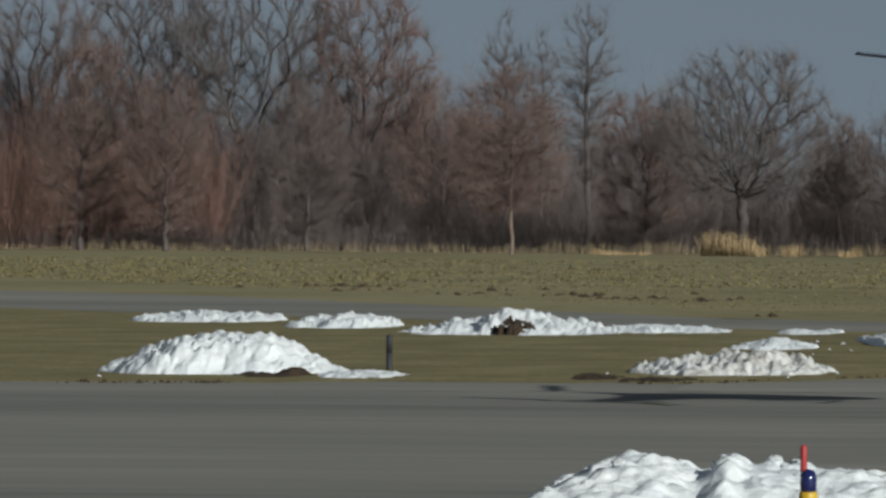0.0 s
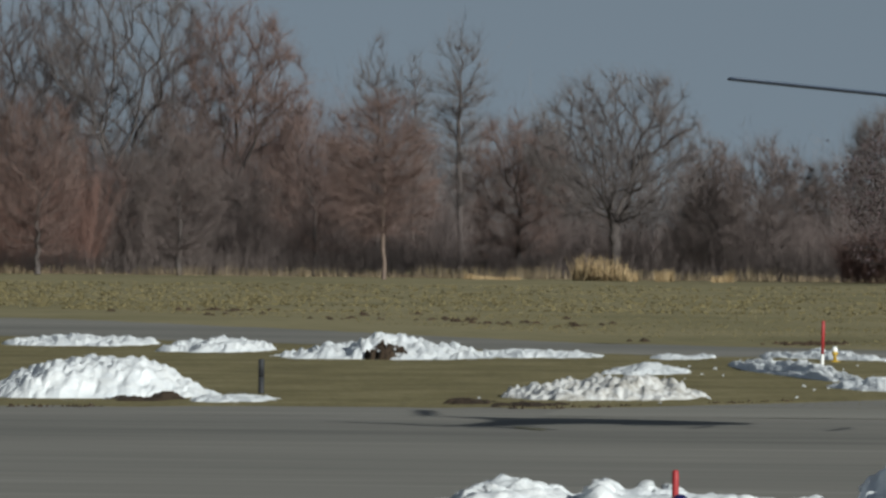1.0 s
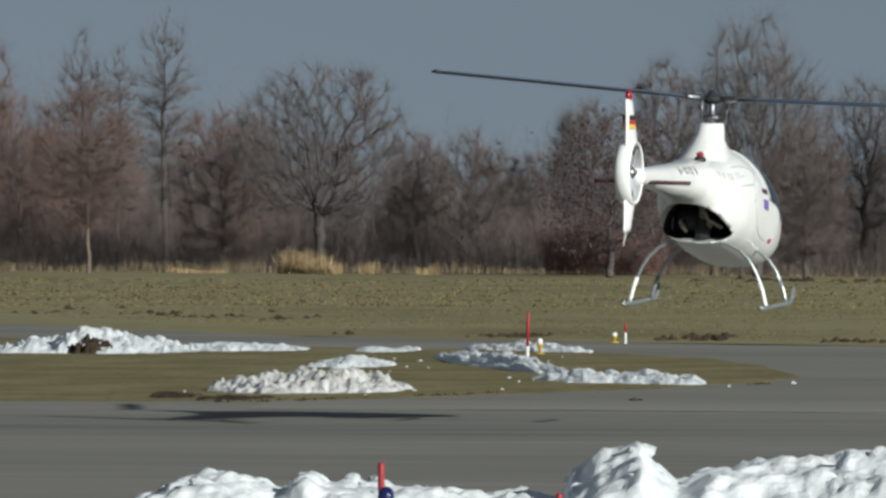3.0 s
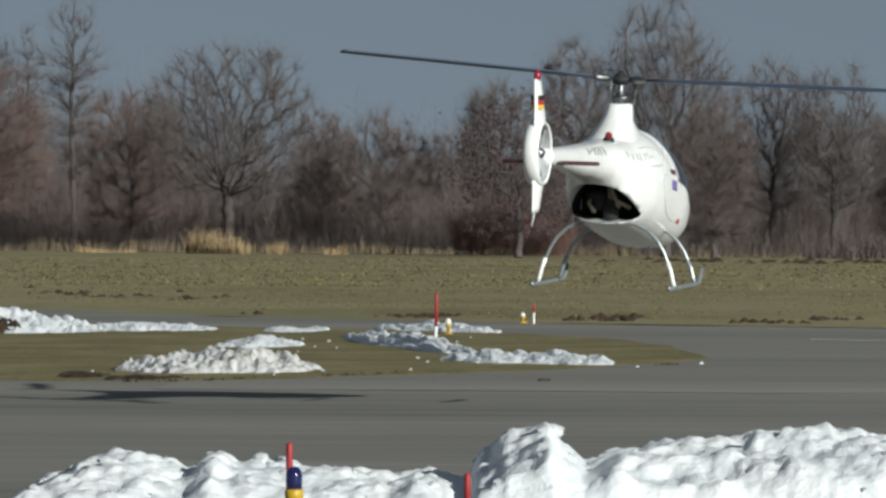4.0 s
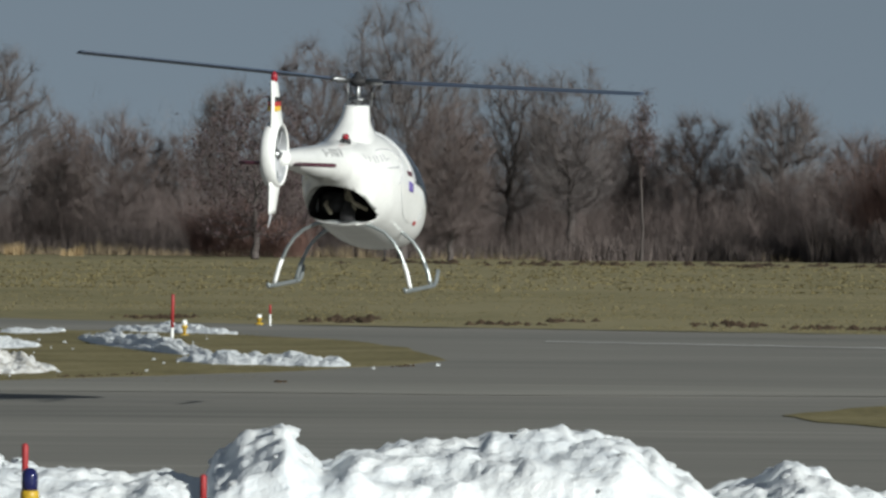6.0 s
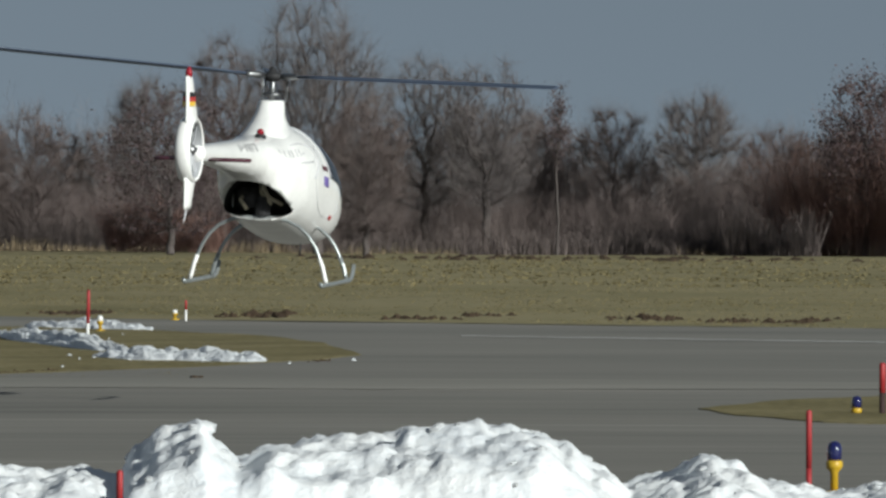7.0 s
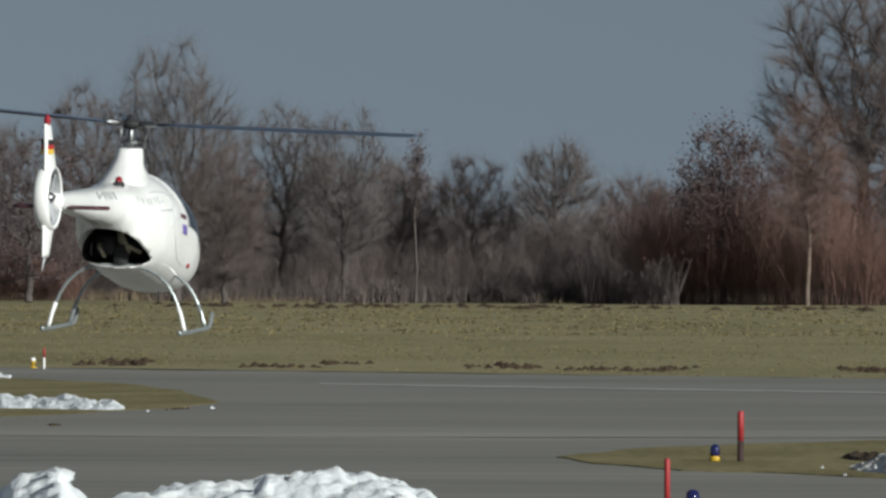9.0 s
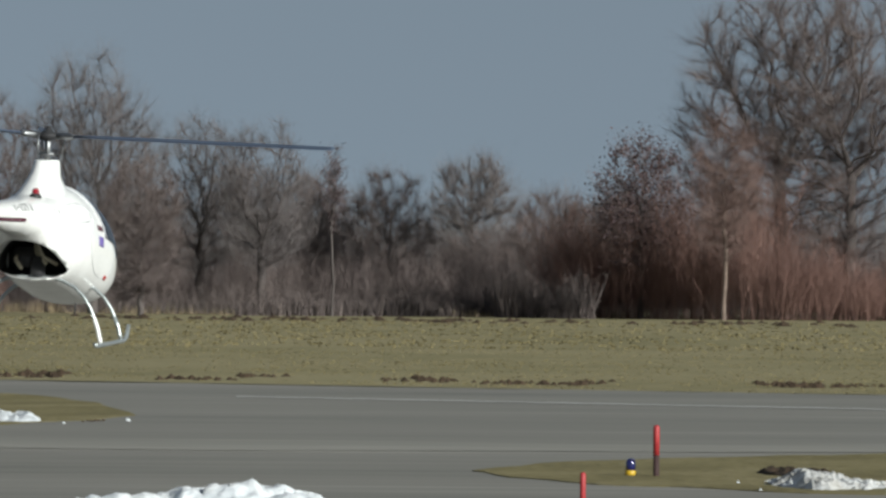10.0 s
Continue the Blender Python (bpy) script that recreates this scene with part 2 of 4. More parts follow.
def snow_bank():
    bm = bmesh.new()
    x0, x1, n, m = -4.75, 6.6, 460, 70
    rows = []
    for j in range(m + 1):
        v = -1 + 2 * j / m
        row = []
        for i in range(n + 1):
            x = x0 + (x1 - x0) * i / n
            swell = crest(x + 0.12 * noise.noise((x * 0.8, v * 3, 9)) * abs(v))
            ends = min(1, max(0, (x - x0) * 2.5)) * min(1, max(0, (x1 - x) * 2))
            y = v * (1.5 if v > 0 else 2.5)
            bend = v + 0.25 * noise.noise((x * 1.1, 2, v))
            across = max(0.0, 1 - bend * bend) ** 0.7 * min(1, (1 - abs(v)) * 5)
            lumps = 0.08 * noise.noise((x * 2.1, y * 2.1, 5)) + 0.09 * abs(noise.noise((x * 4.2, y * 4.2, 1))) + 0.025 * abs(noise.noise((x * 8, y * 8, 4))) + 0.02 * noise.fractal((x * 13, y * 13, 8), 0.8, 2.1, 2) - 0.005
            h = (swell * across + lumps * min(1, across * 2.5)) * ends - 0.03
            row.append(bm.verts.new((x, BANK_Y + y + 0.1 * noise.noise((x, y, 3)), h)))
        rows.append(row)
    for a, b in zip(rows, rows[1:]):
        for i in range(n):
            bm.faces.new((a[i], a[i + 1], b[i + 1], b[i]))
    ob = part("snow_bank", bm, SNOW)
    return tagged(ob, "long lumpy bank of white ploughed snow along the asphalt", "snow bank", "snow heaps")


def lump_mesh(seed):
    """A broken, rounded lump of packed snow."""
    bm = bmesh.new()
    bmesh.ops.create_icosphere(bm, subdivisions=2, radius=1)
    for v in bm.verts:
        n = v.co.normalized()
        v.co = n * (1 + 0.35 * noise.noise(n * 1.3 + Vector((seed * 7.1, 0, 0))) + 0.15 * noise.noise(n * 3.1 + Vector((0, seed * 3.7, 0))))
        v.co.z *= 0.75
    me = mesh_of(bm, "snow_lump")
    me.materials.append(SNOW)
    me.polygons.foreach_set("use_smooth", [True] * len(me.polygons))
    return me


LUMPS = [lump_mesh(i) for i in range(6)]
bank = snow_bank()
rnd_l = random.Random(44)
surface = [v.co for v in bank.data.vertices if v.co.z > 0.1]
for i in range(110):
    at = rnd_l.choice(surface)
    k = rnd_l.choice((0.02, 0.025, 0.03, 0.035, 0.05)) * rnd_l.uniform(0.8, 1.2)
    lump = new("snow_lump", LUMPS[i % 6])
    lump.parent = bank
    lump.matrix_basis = pose(at.x, at.y, at.z - 0.25 * k, rnd_l.uniform(0, 25), rnd_l.uniform(0, 25), rnd_l.uniform(0, 360)) @ Matrix.Diagonal((k * rnd_l.uniform(0.8, 1.5), k, k, 1))

for x, y, z, sx, sz in ((-0.64, 59.55, 0.57, 0.12, 0.08), (-1.08, 59.4, 0.38, 0.08, 0.07), (-0.5, 59.4, 0.36, 0.09, 0.1), (-0.85, 59.2, 0.36, 0.1, 0.09), (-1.02, 59.25, 0.3, 0.1, 0.09), (-2.99, 59.5, 0.34, 0.12, 0.09), (-3.8, 59.45, 0.28, 0.11, 0.09), (1.17, 59.6, 0.53, 0.11, 0.09)):
    lump = new("snow_lump", LUMPS[int(abs(x) * 10) % 6])
    lump.parent = bank
    lump.matrix_basis = pose(x, y, z, 8, -12, 40 * x) @ Matrix.Diagonal((sx, sx, sz, 1))


def snow_crumbs():
    """Loose bits of snow round the heaps on the island."""
    rnd = random.Random(45)
    v, f = [], []
    for x, y, half, count in ((-12.57, 114.74, 2.6, 70), (-12.20, 161.28, 3.2, 60), (-5.87, 117.97, 2.4, 90), (-5.63, 140.58, 1.6, 40), (-3.94, 151.26, 2.4, 90), (-1.95, 127.28, 2.4, 90), (7.91, 87.61, 1.2, 50)):
        for _ in range(count // 10):
            cx, cy, r = x + rnd.gauss(0, half * 0.5), y + rnd.gauss(0, 2.0), rnd.uniform(0.012, 0.03)
            s = len(v)
            for k in range(6):
                a = k / 6 * math.tau
                v.append((cx + r * rnd.uniform(1.2, 2.4) * math.cos(a), cy + r * 2 * math.sin(a), 0.0))
            v.append((cx + rnd.uniform(-r, r) * 0.4, cy, 0.02 + r * rnd.uniform(0.5, 1.1)))
            for k in range(6):
                f.append((s + k, s + (k + 1) % 6, s + 6))
    tagged(part("snow_crumbs", faces_mesh("snow_crumbs", v, f), SNOW), "scattered bits of snow on the grass", "snow", kind="stuff")


snow_crumbs()
# heaps on the grass island
snow_body("snow_mound", (-12.86, 116.54), (1.80, 3.5), 0.549, SNOW, 3, label="rounded heap of grainy white snow on the grass", crust=0.8, rough=0.28, humps=((-0.9, 0.7, 0.75), (0.0, 0.8, 0.92), (0.85, 0.7, 0.85)))
snow_body("snow_patch", (-10.58, 113.64), (0.687, 2.5), 0.092, SNOW, 4, label="thin flat remnant of white snow at the grass edge")
snow_body("snow_mound", (-5.92, 118.91), (1.512, 4), 0.334, SNOW_DIRTY, 5, label="low grey heap of dirty snow on the grass", crust=0.7)
snow_body("snow_mound", (-12.33, 163.04), (2.350, 6), 0.459, SNOW, 6, label="long mound of white snow by the far taxiway", humps=((-0.1, 0.5, 1.15), (-1.1, 0.5, 0.55), (0.8, 0.6, 0.6), (1.7, 0.4, 0.35)))
snow_body("snow_patch", (-16.38, 170.87), (1.205, 5), 0.344, SNOW, 7, label="low drift of white snow on the grass")
snow_body("snow_patch", (-20.15, 179.81), (1.693, 5), 0.290, SNOW, 8, label="low drift of white snow on the grass")
snow_body("snow_patch", (-9.50, 165.22), (1.327, 4), 0.166, SNOW, 9, label="thin streak of white snow on the grass")
snow_body("snow_patch", (-6.70, 164.53), (0.660, 4), 0.088, SNOW, 10, label="thin streak of white snow on the grass")
snow_body("snow_patch", (-6.45, 143.02), (0.813, 4), 0.134, SNOW, 11, label="small patch of white snow on the grass")
snow_body("snow_patch", (-4.0, 166.5), (1.4, 3.4), 0.2, SNOW, 12, label="small drift of white snow round a marker", skew=-2.0)
snow_body("snow_patch", (-4.0, 144.8), (1.55, 4.6), 0.25, SNOW, 13, label="slanting streak of white snow on the grass", skew=-7.0)
snow_body("snow_patch", (-1.7, 127.6), (1.45, 3.2), 0.22, SNOW, 15, label="streak of melting white snow at the island edge", skew=-1.4)
snow_body("snow_mound", (7.86, 87.09), (0.760, 2.2), 0.152, SNOW_DIRTY, 16, label="half-melted heap of snow with dark earth on the grass", crust=0.6)


def soil_heap(centre, half, height, seed, label):
    ob = snow_body("soil_mound", centre, half, height, SOIL, seed, 0.6, 4, 40, 14, label, "soil", crust=0.4)
    ob["group"] = "soil heaps"


soil_heap((-12.02, 158.70), (0.447, 1.6), 0.489, 21, "dark brown clod of earth on the snow mound")
soil_heap((-7.44, 112.93), (0.378, 2), 0.106, 22, "low strip of dark turned earth by the asphalt")
soil_heap((-6.56, 111.49), (0.560, 2), 0.067, 23, "low strip of dark turned earth by the asphalt")
soil_heap((-11.84, 113.19), (0.609, 2), 0.091, 24, "dark earth at the foot of the snow heap")
soil_heap((8.00, 92.46), (0.434, 1.5), 0.136, 25, "dark earth beside half-melted snow")
# ---- bare winter trees ----
TWIG_BROWN = material("brown_twigs", [(0.085, 0.068, 0.067), (0.125, 0.1, 0.096), (0.165, 0.135, 0.126)], 0.3, 0.95, island=0.35, spec=0.1)
TWIG_GREY = material("grey_twigs", [(0.085, 0.076, 0.078), (0.13, 0.114, 0.114), (0.175, 0.155, 0.15)], 0.3, 0.95, island=0.35, spec=0.1)
TWIG_RED = material("reddish_twigs", [(0.105, 0.073, 0.067), (0.148, 0.102, 0.092), (0.19, 0.134, 0.118)], 0.3, 0.95, island=0.4, spec=0.1)
TWIG_DARK = material("dark_scrub", [(0.07, 0.059, 0.058), (0.11, 0.09, 0.086), (0.145, 0.119, 0.11)], 0.3, 0.95, island=0.4, spec=0.1)
DEAD_LEAF = material("russet_leaves", [(0.05, 0.036, 0.041), (0.078, 0.055, 0.06), (0.105, 0.075, 0.078)], 0.4, 0.9, island=0.5, spec=0.15)
REED = material("tan_reed", [(0.2, 0.14, 0.075), (0.33, 0.24, 0.13), (0.42, 0.32, 0.19)], 0.5, 0.9, island=0.4, spec=0.15)
DRYGRASS = material("dull_dry_grass", [(0.14, 0.11, 0.07), (0.21, 0.165, 0.105), (0.28, 0.22, 0.145)], 0.5, 0.9, island=0.4, spec=0.1)
BUSH_RED = material("red_bush_twigs", [(0.115, 0.067, 0.058), (0.16, 0.095, 0.08), (0.2, 0.125, 0.105)], 0.15, 0.95, island=0.4, spec=0.1)
# distance haze is painted into this pale blue-grey twig colour
HAZE_TWIG = material("haze_painted_twigs", [(0.13, 0.126, 0.134), (0.16, 0.154, 0.162), (0.19, 0.183, 0.188)], 0.1, 0.95, island=0.3, spec=0.05)
BARK = material("grey_bark", [(0.05, 0.043, 0.042), (0.08, 0.069, 0.066), (0.115, 0.1, 0.094)], 0.8, 0.95, 0.03, 8, stretch=(1, 1, 0.25), spec=0.15)
BIRCH = material("pale_birch_bark", [(0.07, 0.052, 0.043), (0.14, 0.105, 0.087), (0.2, 0.15, 0.125)], 1.2, 0.9, 0.01, 6, stretch=(1, 1, 3), spec=0.2)


def skeleton_of(rnd, height, crown_r, fork, top_squeeze, tips, lean, low):
    """Nodes and parents of a tree that reaches for points spread through its crown."""
    nodes, parent, run = [np.array((0.0, 0, 0))], [-1], [0.0]
    steps = 9
    for i in range(1, steps + 1):
        f = i / steps * fork
        nodes.append(np.array((lean * f * height + 0.14 * rnd.uniform(-1, 1), 0.14 * rnd.uniform(-1, 1), f * height)))
        parent.append(i - 1), run.append(f * height * 0.55)
    lead = len(nodes) - 1
    goals = []
    while len(goals) < tips:
        p = np.array((rnd.uniform(-1, 1), rnd.uniform(-1, 1), rnd.uniform(0, 1)))
        shell = math.hypot(p[0], p[1])
        width = math.sin(math.pi * min(1, 0.12 + p[2] * 0.88)) ** top_squeeze
        if shell < width and rnd.random() < 0.35 + 0.65 * shell / max(width, 0.01):
            z = low + (1 - low) * p[2]
            goals.append(np.array((p[0] * crown_r + lean * height * z, p[1] * crown_r, z * height)))
    base = nodes[lead]
    goals.sort(key=lambda g: np.linalg.norm(g - base))
    for g in goals:
        arr = np.array(nodes[3:])
        away = g - arr
        d = np.linalg.norm(away, axis=1)
        under = np.clip(arr[:, 2] - g[2] + 0.25 * d, 0, None)
        k = int(np.argmin(d + 1.8 * under + 0.62 * np.array(run[3:]))) + 3
        a = nodes[k]
        n = max(2, int(np.linalg.norm(g - a) / 0.9))
        grand = nodes[parent[k]] if parent[k] >= 0 else a
        way = a - grand
        way = way / (np.linalg.norm(way) + 1e-6) * np.linalg.norm(g - a) * 0.26
        prev = k
        for i in range(1, n + 1):
            f = i / n
            p = a * (1 - f) ** 2 + 2 * f * (1 - f) * (a + way) + g * f * f
            p = p + np.array([rnd.uniform(-1, 1) for _ in range(3)]) * 0.08 * (i < n)
            run.append(run[prev] + float(np.linalg.norm(p - nodes[prev])))
            nodes.append(p), parent.append(prev)
            prev = len(nodes) - 1
    return nodes, parent


def tree_meshes(seed, height, crown_r, fork, squeeze, tips, twigs, twig_len, rise, trunk_r, lean=0.0, low=0.25, leaves=0, leaf_size=0.2):
    rnd = random.Random(seed)
    nodes, parent = skeleton_of(rnd, height, crown_r, fork, squeeze, int(tips * 1.5), lean, low)
    n = len(nodes)
    load = [0.0] * n
    kids = [0] * n
    for i in range(n - 1, 0, -1):
        load[i] = load[i] if kids[i] else 1.0
        load[parent[i]] += load[i]
        kids[parent[i]] += 1
    load[0] = max(load[0], 1)
    rad = [max(0.01, trunk_r * (l / load[0]) ** 0.56 * (1.0 if nodes[i][2] > 0.8 else 1.25)) for i, l in enumerate(load)]
    bv, bf, tv, tf, lv, lf = [], [], [], [], [], []
    for i in range(1, n):
        a, b = Vector(nodes[parent[i]]), Vector(nodes[i])
        d = (b - a)
        if d.length < 1e-4:
            continue
        d.normalize()
        u = d.cross(Vector((0.31, 0.84, 0.12))).normalized()
        w = d.cross(u)
        sides = 7 if rad[i] > 0.12 else 4 if rad[i] > 0.035 else 3
        r0, r1 = (rad[parent[i]] if rad[parent[i]] < rad[i] * 1.6 else rad[i] * 1.15), rad[i]
        s = len(bv)
        for p, r in ((a, r0), (b + d * r1 * 0.5, r1)):
            for k in range(sides):
                c = k / sides * math.tau
                bv.append(p + (u * math.cos(c) + w * math.sin(c)) * r)
        for k in range(sides):
            bf.append((s + k, s + (k + 1) % sides, s + sides + (k + 1) % sides, s + sides + k))
        if rad[i] < 0.08:
            for _ in range(int(twigs * 1.3) if kids[i] == 0 else int(twigs * 1.05)):
                t = (d * rnd.uniform(0.4, 1.3) + Vector((rnd.gauss(0, 0.5), rnd.gauss(0, 0.5), rnd.gauss(rise * 0.7, 0.4)))).normalized()
                ln = twig_len * rnd.uniform(0.5, 2.1)
                q = a.lerp(b, rnd.random())
                side = t.cross(Vector((rnd.uniform(-1, 1), rnd.uniform(-1, 1), 0.3))).normalized() * rnd.uniform(0.005, 0.0095)
                s = len(tv)
                tv.extend((q - side, q + side, q + t * ln))
                tf.append((s, s + 1, s + 2))
                for _ in range(leaves):
                    c = q + t * ln * rnd.random() + Vector((rnd.gauss(0, 0.15), rnd.gauss(0, 0.15), rnd.gauss(-0.05, 0.15)))
                    e = Vector((rnd.uniform(-1, 1), rnd.uniform(-1, 1), rnd.uniform(-1, 1))).normalized() * leaf_size * rnd.uniform(0.4, 1)
                    g = e.cross(Vector((rnd.uniform(-1, 1), rnd.uniform(-1, 1), rnd.uniform(-1, 1)))).normalized() * leaf_size * 0.5
                    s = len(lv)
                    lv.extend((c - e, c + g, c + e, c - g))
                    lf.append((s, s + 1, s + 2, s + 3))
    return faces_mesh("trunk", bv, bf), faces_mesh("crown", tv, tf), faces_mesh("leaves", lv, lf) if lv else None


def tree(where, label, bark, twig, leaf=None, turn=0.0, **shape):
    root = empty("tree", pose(*where, -0.05, 0, 0, turn), label, "tree", "trees of the wood edge")
    trunk, crown, leaves = tree_meshes(**shape)
    part("trunk", trunk, bark, root)
    part("crown", crown, twig, root, smooth=False)
    if leaves:
        part("foliage", leaves, leaf or DEAD_LEAF, root, smooth=False)
    return root


# well-marked trees of the wood edge
big_ash = dict(fork=0.34, squeeze=0.55, tips=360, twigs=20, twig_len=1.5, rise=0.5, trunk_r=0.34)
tree((1.97, 639.33), "tall bare ash with a forked trunk and fan-shaped crown", BARK, TWIG_GREY, seed=11, height=19.745, crown_r=5.770, low=0.22, lean=-0.015, **big_ash)
tree((54.28, 641.86), "huge bare oak with crooked dark limbs", BARK, TWIG_BROWN, seed=12, height=27.558, crown_r=8.612, fork=0.42, squeeze=0.5, tips=380, twigs=32, twig_len=1.3, rise=0.2, trunk_r=0.55, low=0.25)
tree((58.98, 635.12), "massive bare oak with twisted limbs", BARK, TWIG_BROWN, seed=13, height=25.583, crown_r=8.101, fork=0.45, squeeze=0.5, tips=340, twigs=30, twig_len=1.3, rise=0.2, trunk_r=0.5, low=0.2)
tree((69.98, 635.68), "massive bare oak with twisted limbs", BARK, TWIG_BROWN, seed=14, height=23.940, crown_r=8.122, fork=0.45, squeeze=0.5, tips=260, twigs=24, twig_len=1.3, rise=0.2, trunk_r=0.48, low=0.2)
tree((-34.57, 707.94), "broad bare oak with a rounded crown", BARK, TWIG_GREY, seed=15, height=17.767, crown_r=7.818, fork=0.3, squeeze=0.4, tips=400, twigs=22, twig_len=1.1, rise=0.1, trunk_r=0.45, low=0.3)
tree((-83.96, 782.02), "very tall bare tree with wide dark branches", BARK, TWIG_GREY, seed=16, height=29.443, crown_r=10.515, fork=0.28, squeeze=0.45, tips=420, twigs=28, twig_len=1.4, rise=0.4, trunk_r=0.5, low=0.25)
tree((-73.26, 780.61), "tall bare willow with dense russet twigs", BARK, TWIG_RED, seed=17, height=26.205, crown_r=7.075, fork=0.3, squeeze=0.45, tips=300, twigs=30, twig_len=1.4, rise=0.3, trunk_r=0.4, low=0.28)
tree((-93.46, 786.23), "very tall bare tree with dense brown twigs", BARK, TWIG_BROWN, seed=18, height=28.580, crown_r=8.468, fork=0.3, squeeze=0.5, tips=300, twigs=30, twig_len=1.4, rise=0.4, trunk_r=0.45, low=0.25)
tree((-106.72, 809.93), "very tall bare tree with wide dark branches", BARK, TWIG_BROWN, seed=19, height=29.489, crown_r=9.284, fork=0.3, squeeze=0.5, tips=300, twigs=28, twig_len=1.4, rise=0.4, trunk_r=0.45, low=0.25)
tree((-58.82, 763.72), "slim upright bare poplar", BARK, TWIG_GREY, seed=21, height=21.761, crown_r=2.816, fork=0.75, squeeze=0.5, tips=190, twigs=12, twig_len=1.1, rise=1.0, trunk_r=0.26, low=0.2)
tree((-55.91, 769.60), "slim upright bare poplar", BARK, TWIG_GREY, seed=22, height=21.406, crown_r=1.805, fork=0.8, squeeze=0.5, tips=130, twigs=11, twig_len=1.1, rise=1.0, trunk_r=0.22, low=0.25)
tree((-50.94, 757.23), "tall slim bare poplar", BARK, TWIG_GREY, seed=23, height=23.844, crown_r=3.298, fork=0.75, squeeze=0.5, tips=210, twigs=12, twig_len=1.1, rise=0.9, trunk_r=0.28, low=0.25)
tree((-50.51, 662.84), "slender birch with a pale trunk and russet twigs", BIRCH, TWIG_RED, seed=24, height=15.109, crown_r=4.666, fork=0.7, squeeze=0.6, tips=220, twigs=26, twig_len=1.2, rise=0.1, trunk_r=0.17, low=0.2)
tree((-8.78, 611.20), "low spreading tree with dark red clinging leaves", BARK, TWIG_BROWN, seed=25, height=12.258, crown_r=5.6, fork=0.4, squeeze=0.45, tips=260, twigs=6, twig_len=0.9, rise=0.2, trunk_r=0.25, low=0.12, leaves=1, leaf_size=0.14)
perch_tree = tree((-5.38, 671.90), "bare tree with fine upright twigs", BARK, TWIG_BROWN, seed=26, height=17.292, crown_r=3.369, fork=0.5, squeeze=0.5, tips=200, twigs=18, twig_len=1.2, rise=0.6, trunk_r=0.25, low=0.3)
tree((10.46, 665.29), "broad bare oak with a rounded crown", BARK, TWIG_GREY, seed=27, height=15.567, crown_r=4.225, fork=0.4, squeeze=0.4, tips=280, twigs=15, twig_len=1.1, rise=0.2, trunk_r=0.32, low=0.25)
tree((15.18, 657.65), "broad bare oak with a rounded crown", BARK, TWIG_GREY, seed=28, height=15.171, crown_r=3.958, fork=0.4, squeeze=0.4, tips=280, twigs=15, twig_len=1.1, rise=0.2, trunk_r=0.32, low=0.25)
tree((19.57, 623.84), "thin sapling with a tuft of leaves on top", BARK, TWIG_BROWN, seed=29, height=12.934, crown_r=0.751, fork=0.85, squeeze=0.4, tips=50, twigs=7, twig_len=0.7, rise=0.3, trunk_r=0.1, low=0.5, leaves=1, leaf_size=0.1)
tree((25.62, 671.97), "dark bare tree with drooping fine twigs", BARK, TWIG_BROWN, seed=30, height=11.912, crown_r=3.596, fork=0.45, squeeze=0.45, tips=230, twigs=20, twig_len=1.0, rise=0.1, trunk_r=0.22, low=0.15)
tree((35.00, 731.51), "hazy bare poplar with dense pale twigs", BARK, TWIG_GREY, seed=31, height=13.952, crown_r=4.161, fork=0.6, squeeze=0.5, tips=230, twigs=26, twig_len=1.2, rise=0.6, trunk_r=0.25, low=0.25)
tree((40.73, 707.54), "small bare tree with dense pale twigs", BARK, TWIG_BROWN, seed=32, height=10.659, crown_r=3.790, fork=0.5, squeeze=0.5, tips=200, twigs=24, twig_len=1.1, rise=0.4, trunk_r=0.22, low=0.2)
tree((42.68, 627.98), "open bare tree with clinging russet leaves", BARK, TWIG_BROWN, seed=33, height=13.885, crown_r=3.576, fork=0.6, squeeze=0.5, tips=190, twigs=10, twig_len=1.0, rise=0.3, trunk_r=0.2, low=0.3, leaves=1, leaf_size=0.16)
tree((47.50, 610.16), "slender birch with a pale pinkish trunk", BIRCH, TWIG_RED, seed=34, height=15.546, crown_r=2.455, fork=0.75, squeeze=0.5, tips=170, twigs=18, twig_len=1.2, rise=0.2, trunk_r=0.17, low=0.3)
tree((-21.88, 711.62), "dark bare tree with dense fine twigs", BARK, TWIG_BROWN, seed=35, height=12.136, crown_r=4.045, fork=0.4, squeeze=0.4, tips=240, twigs=20, twig_len=1.0, rise=0.2, trunk_r=0.22, low=0.1)
tree((-27.00, 721.06), "dark bare tree with dense fine twigs", BARK, TWIG_BROWN, seed=36, height=12.059, crown_r=3.618, fork=0.4, squeeze=0.4, tips=220, twigs=20, twig_len=1.0, rise=0.2, trunk_r=0.22, low=0.1)
tree((-43.91, 729.13), "bare tree with dense russet twigs", BARK, TWIG_RED, seed=37, height=14.648, crown_r=4.639, fork=0.4, squeeze=0.4, tips=240, twigs=22, twig_len=1.0, rise=0.3, trunk_r=0.24, low=0.12)
tree((-63.65, 753.92), "bare tree with dense russet twigs", BARK, TWIG_RED, seed=38, height=15.679, crown_r=4.805, fork=0.4, squeeze=0.4, tips=240, twigs=22, twig_len=1.0, rise=0.4, trunk_r=0.24, low=0.12)
tree((-91.62, 717.56), "orange-brown bare tree with dense upright twigs", BARK, TWIG_RED, seed=39, height=18.859, crown_r=5.077, fork=0.4, squeeze=0.4, tips=260, twigs=24, twig_len=1.1, rise=0.6, trunk_r=0.25, low=0.1)
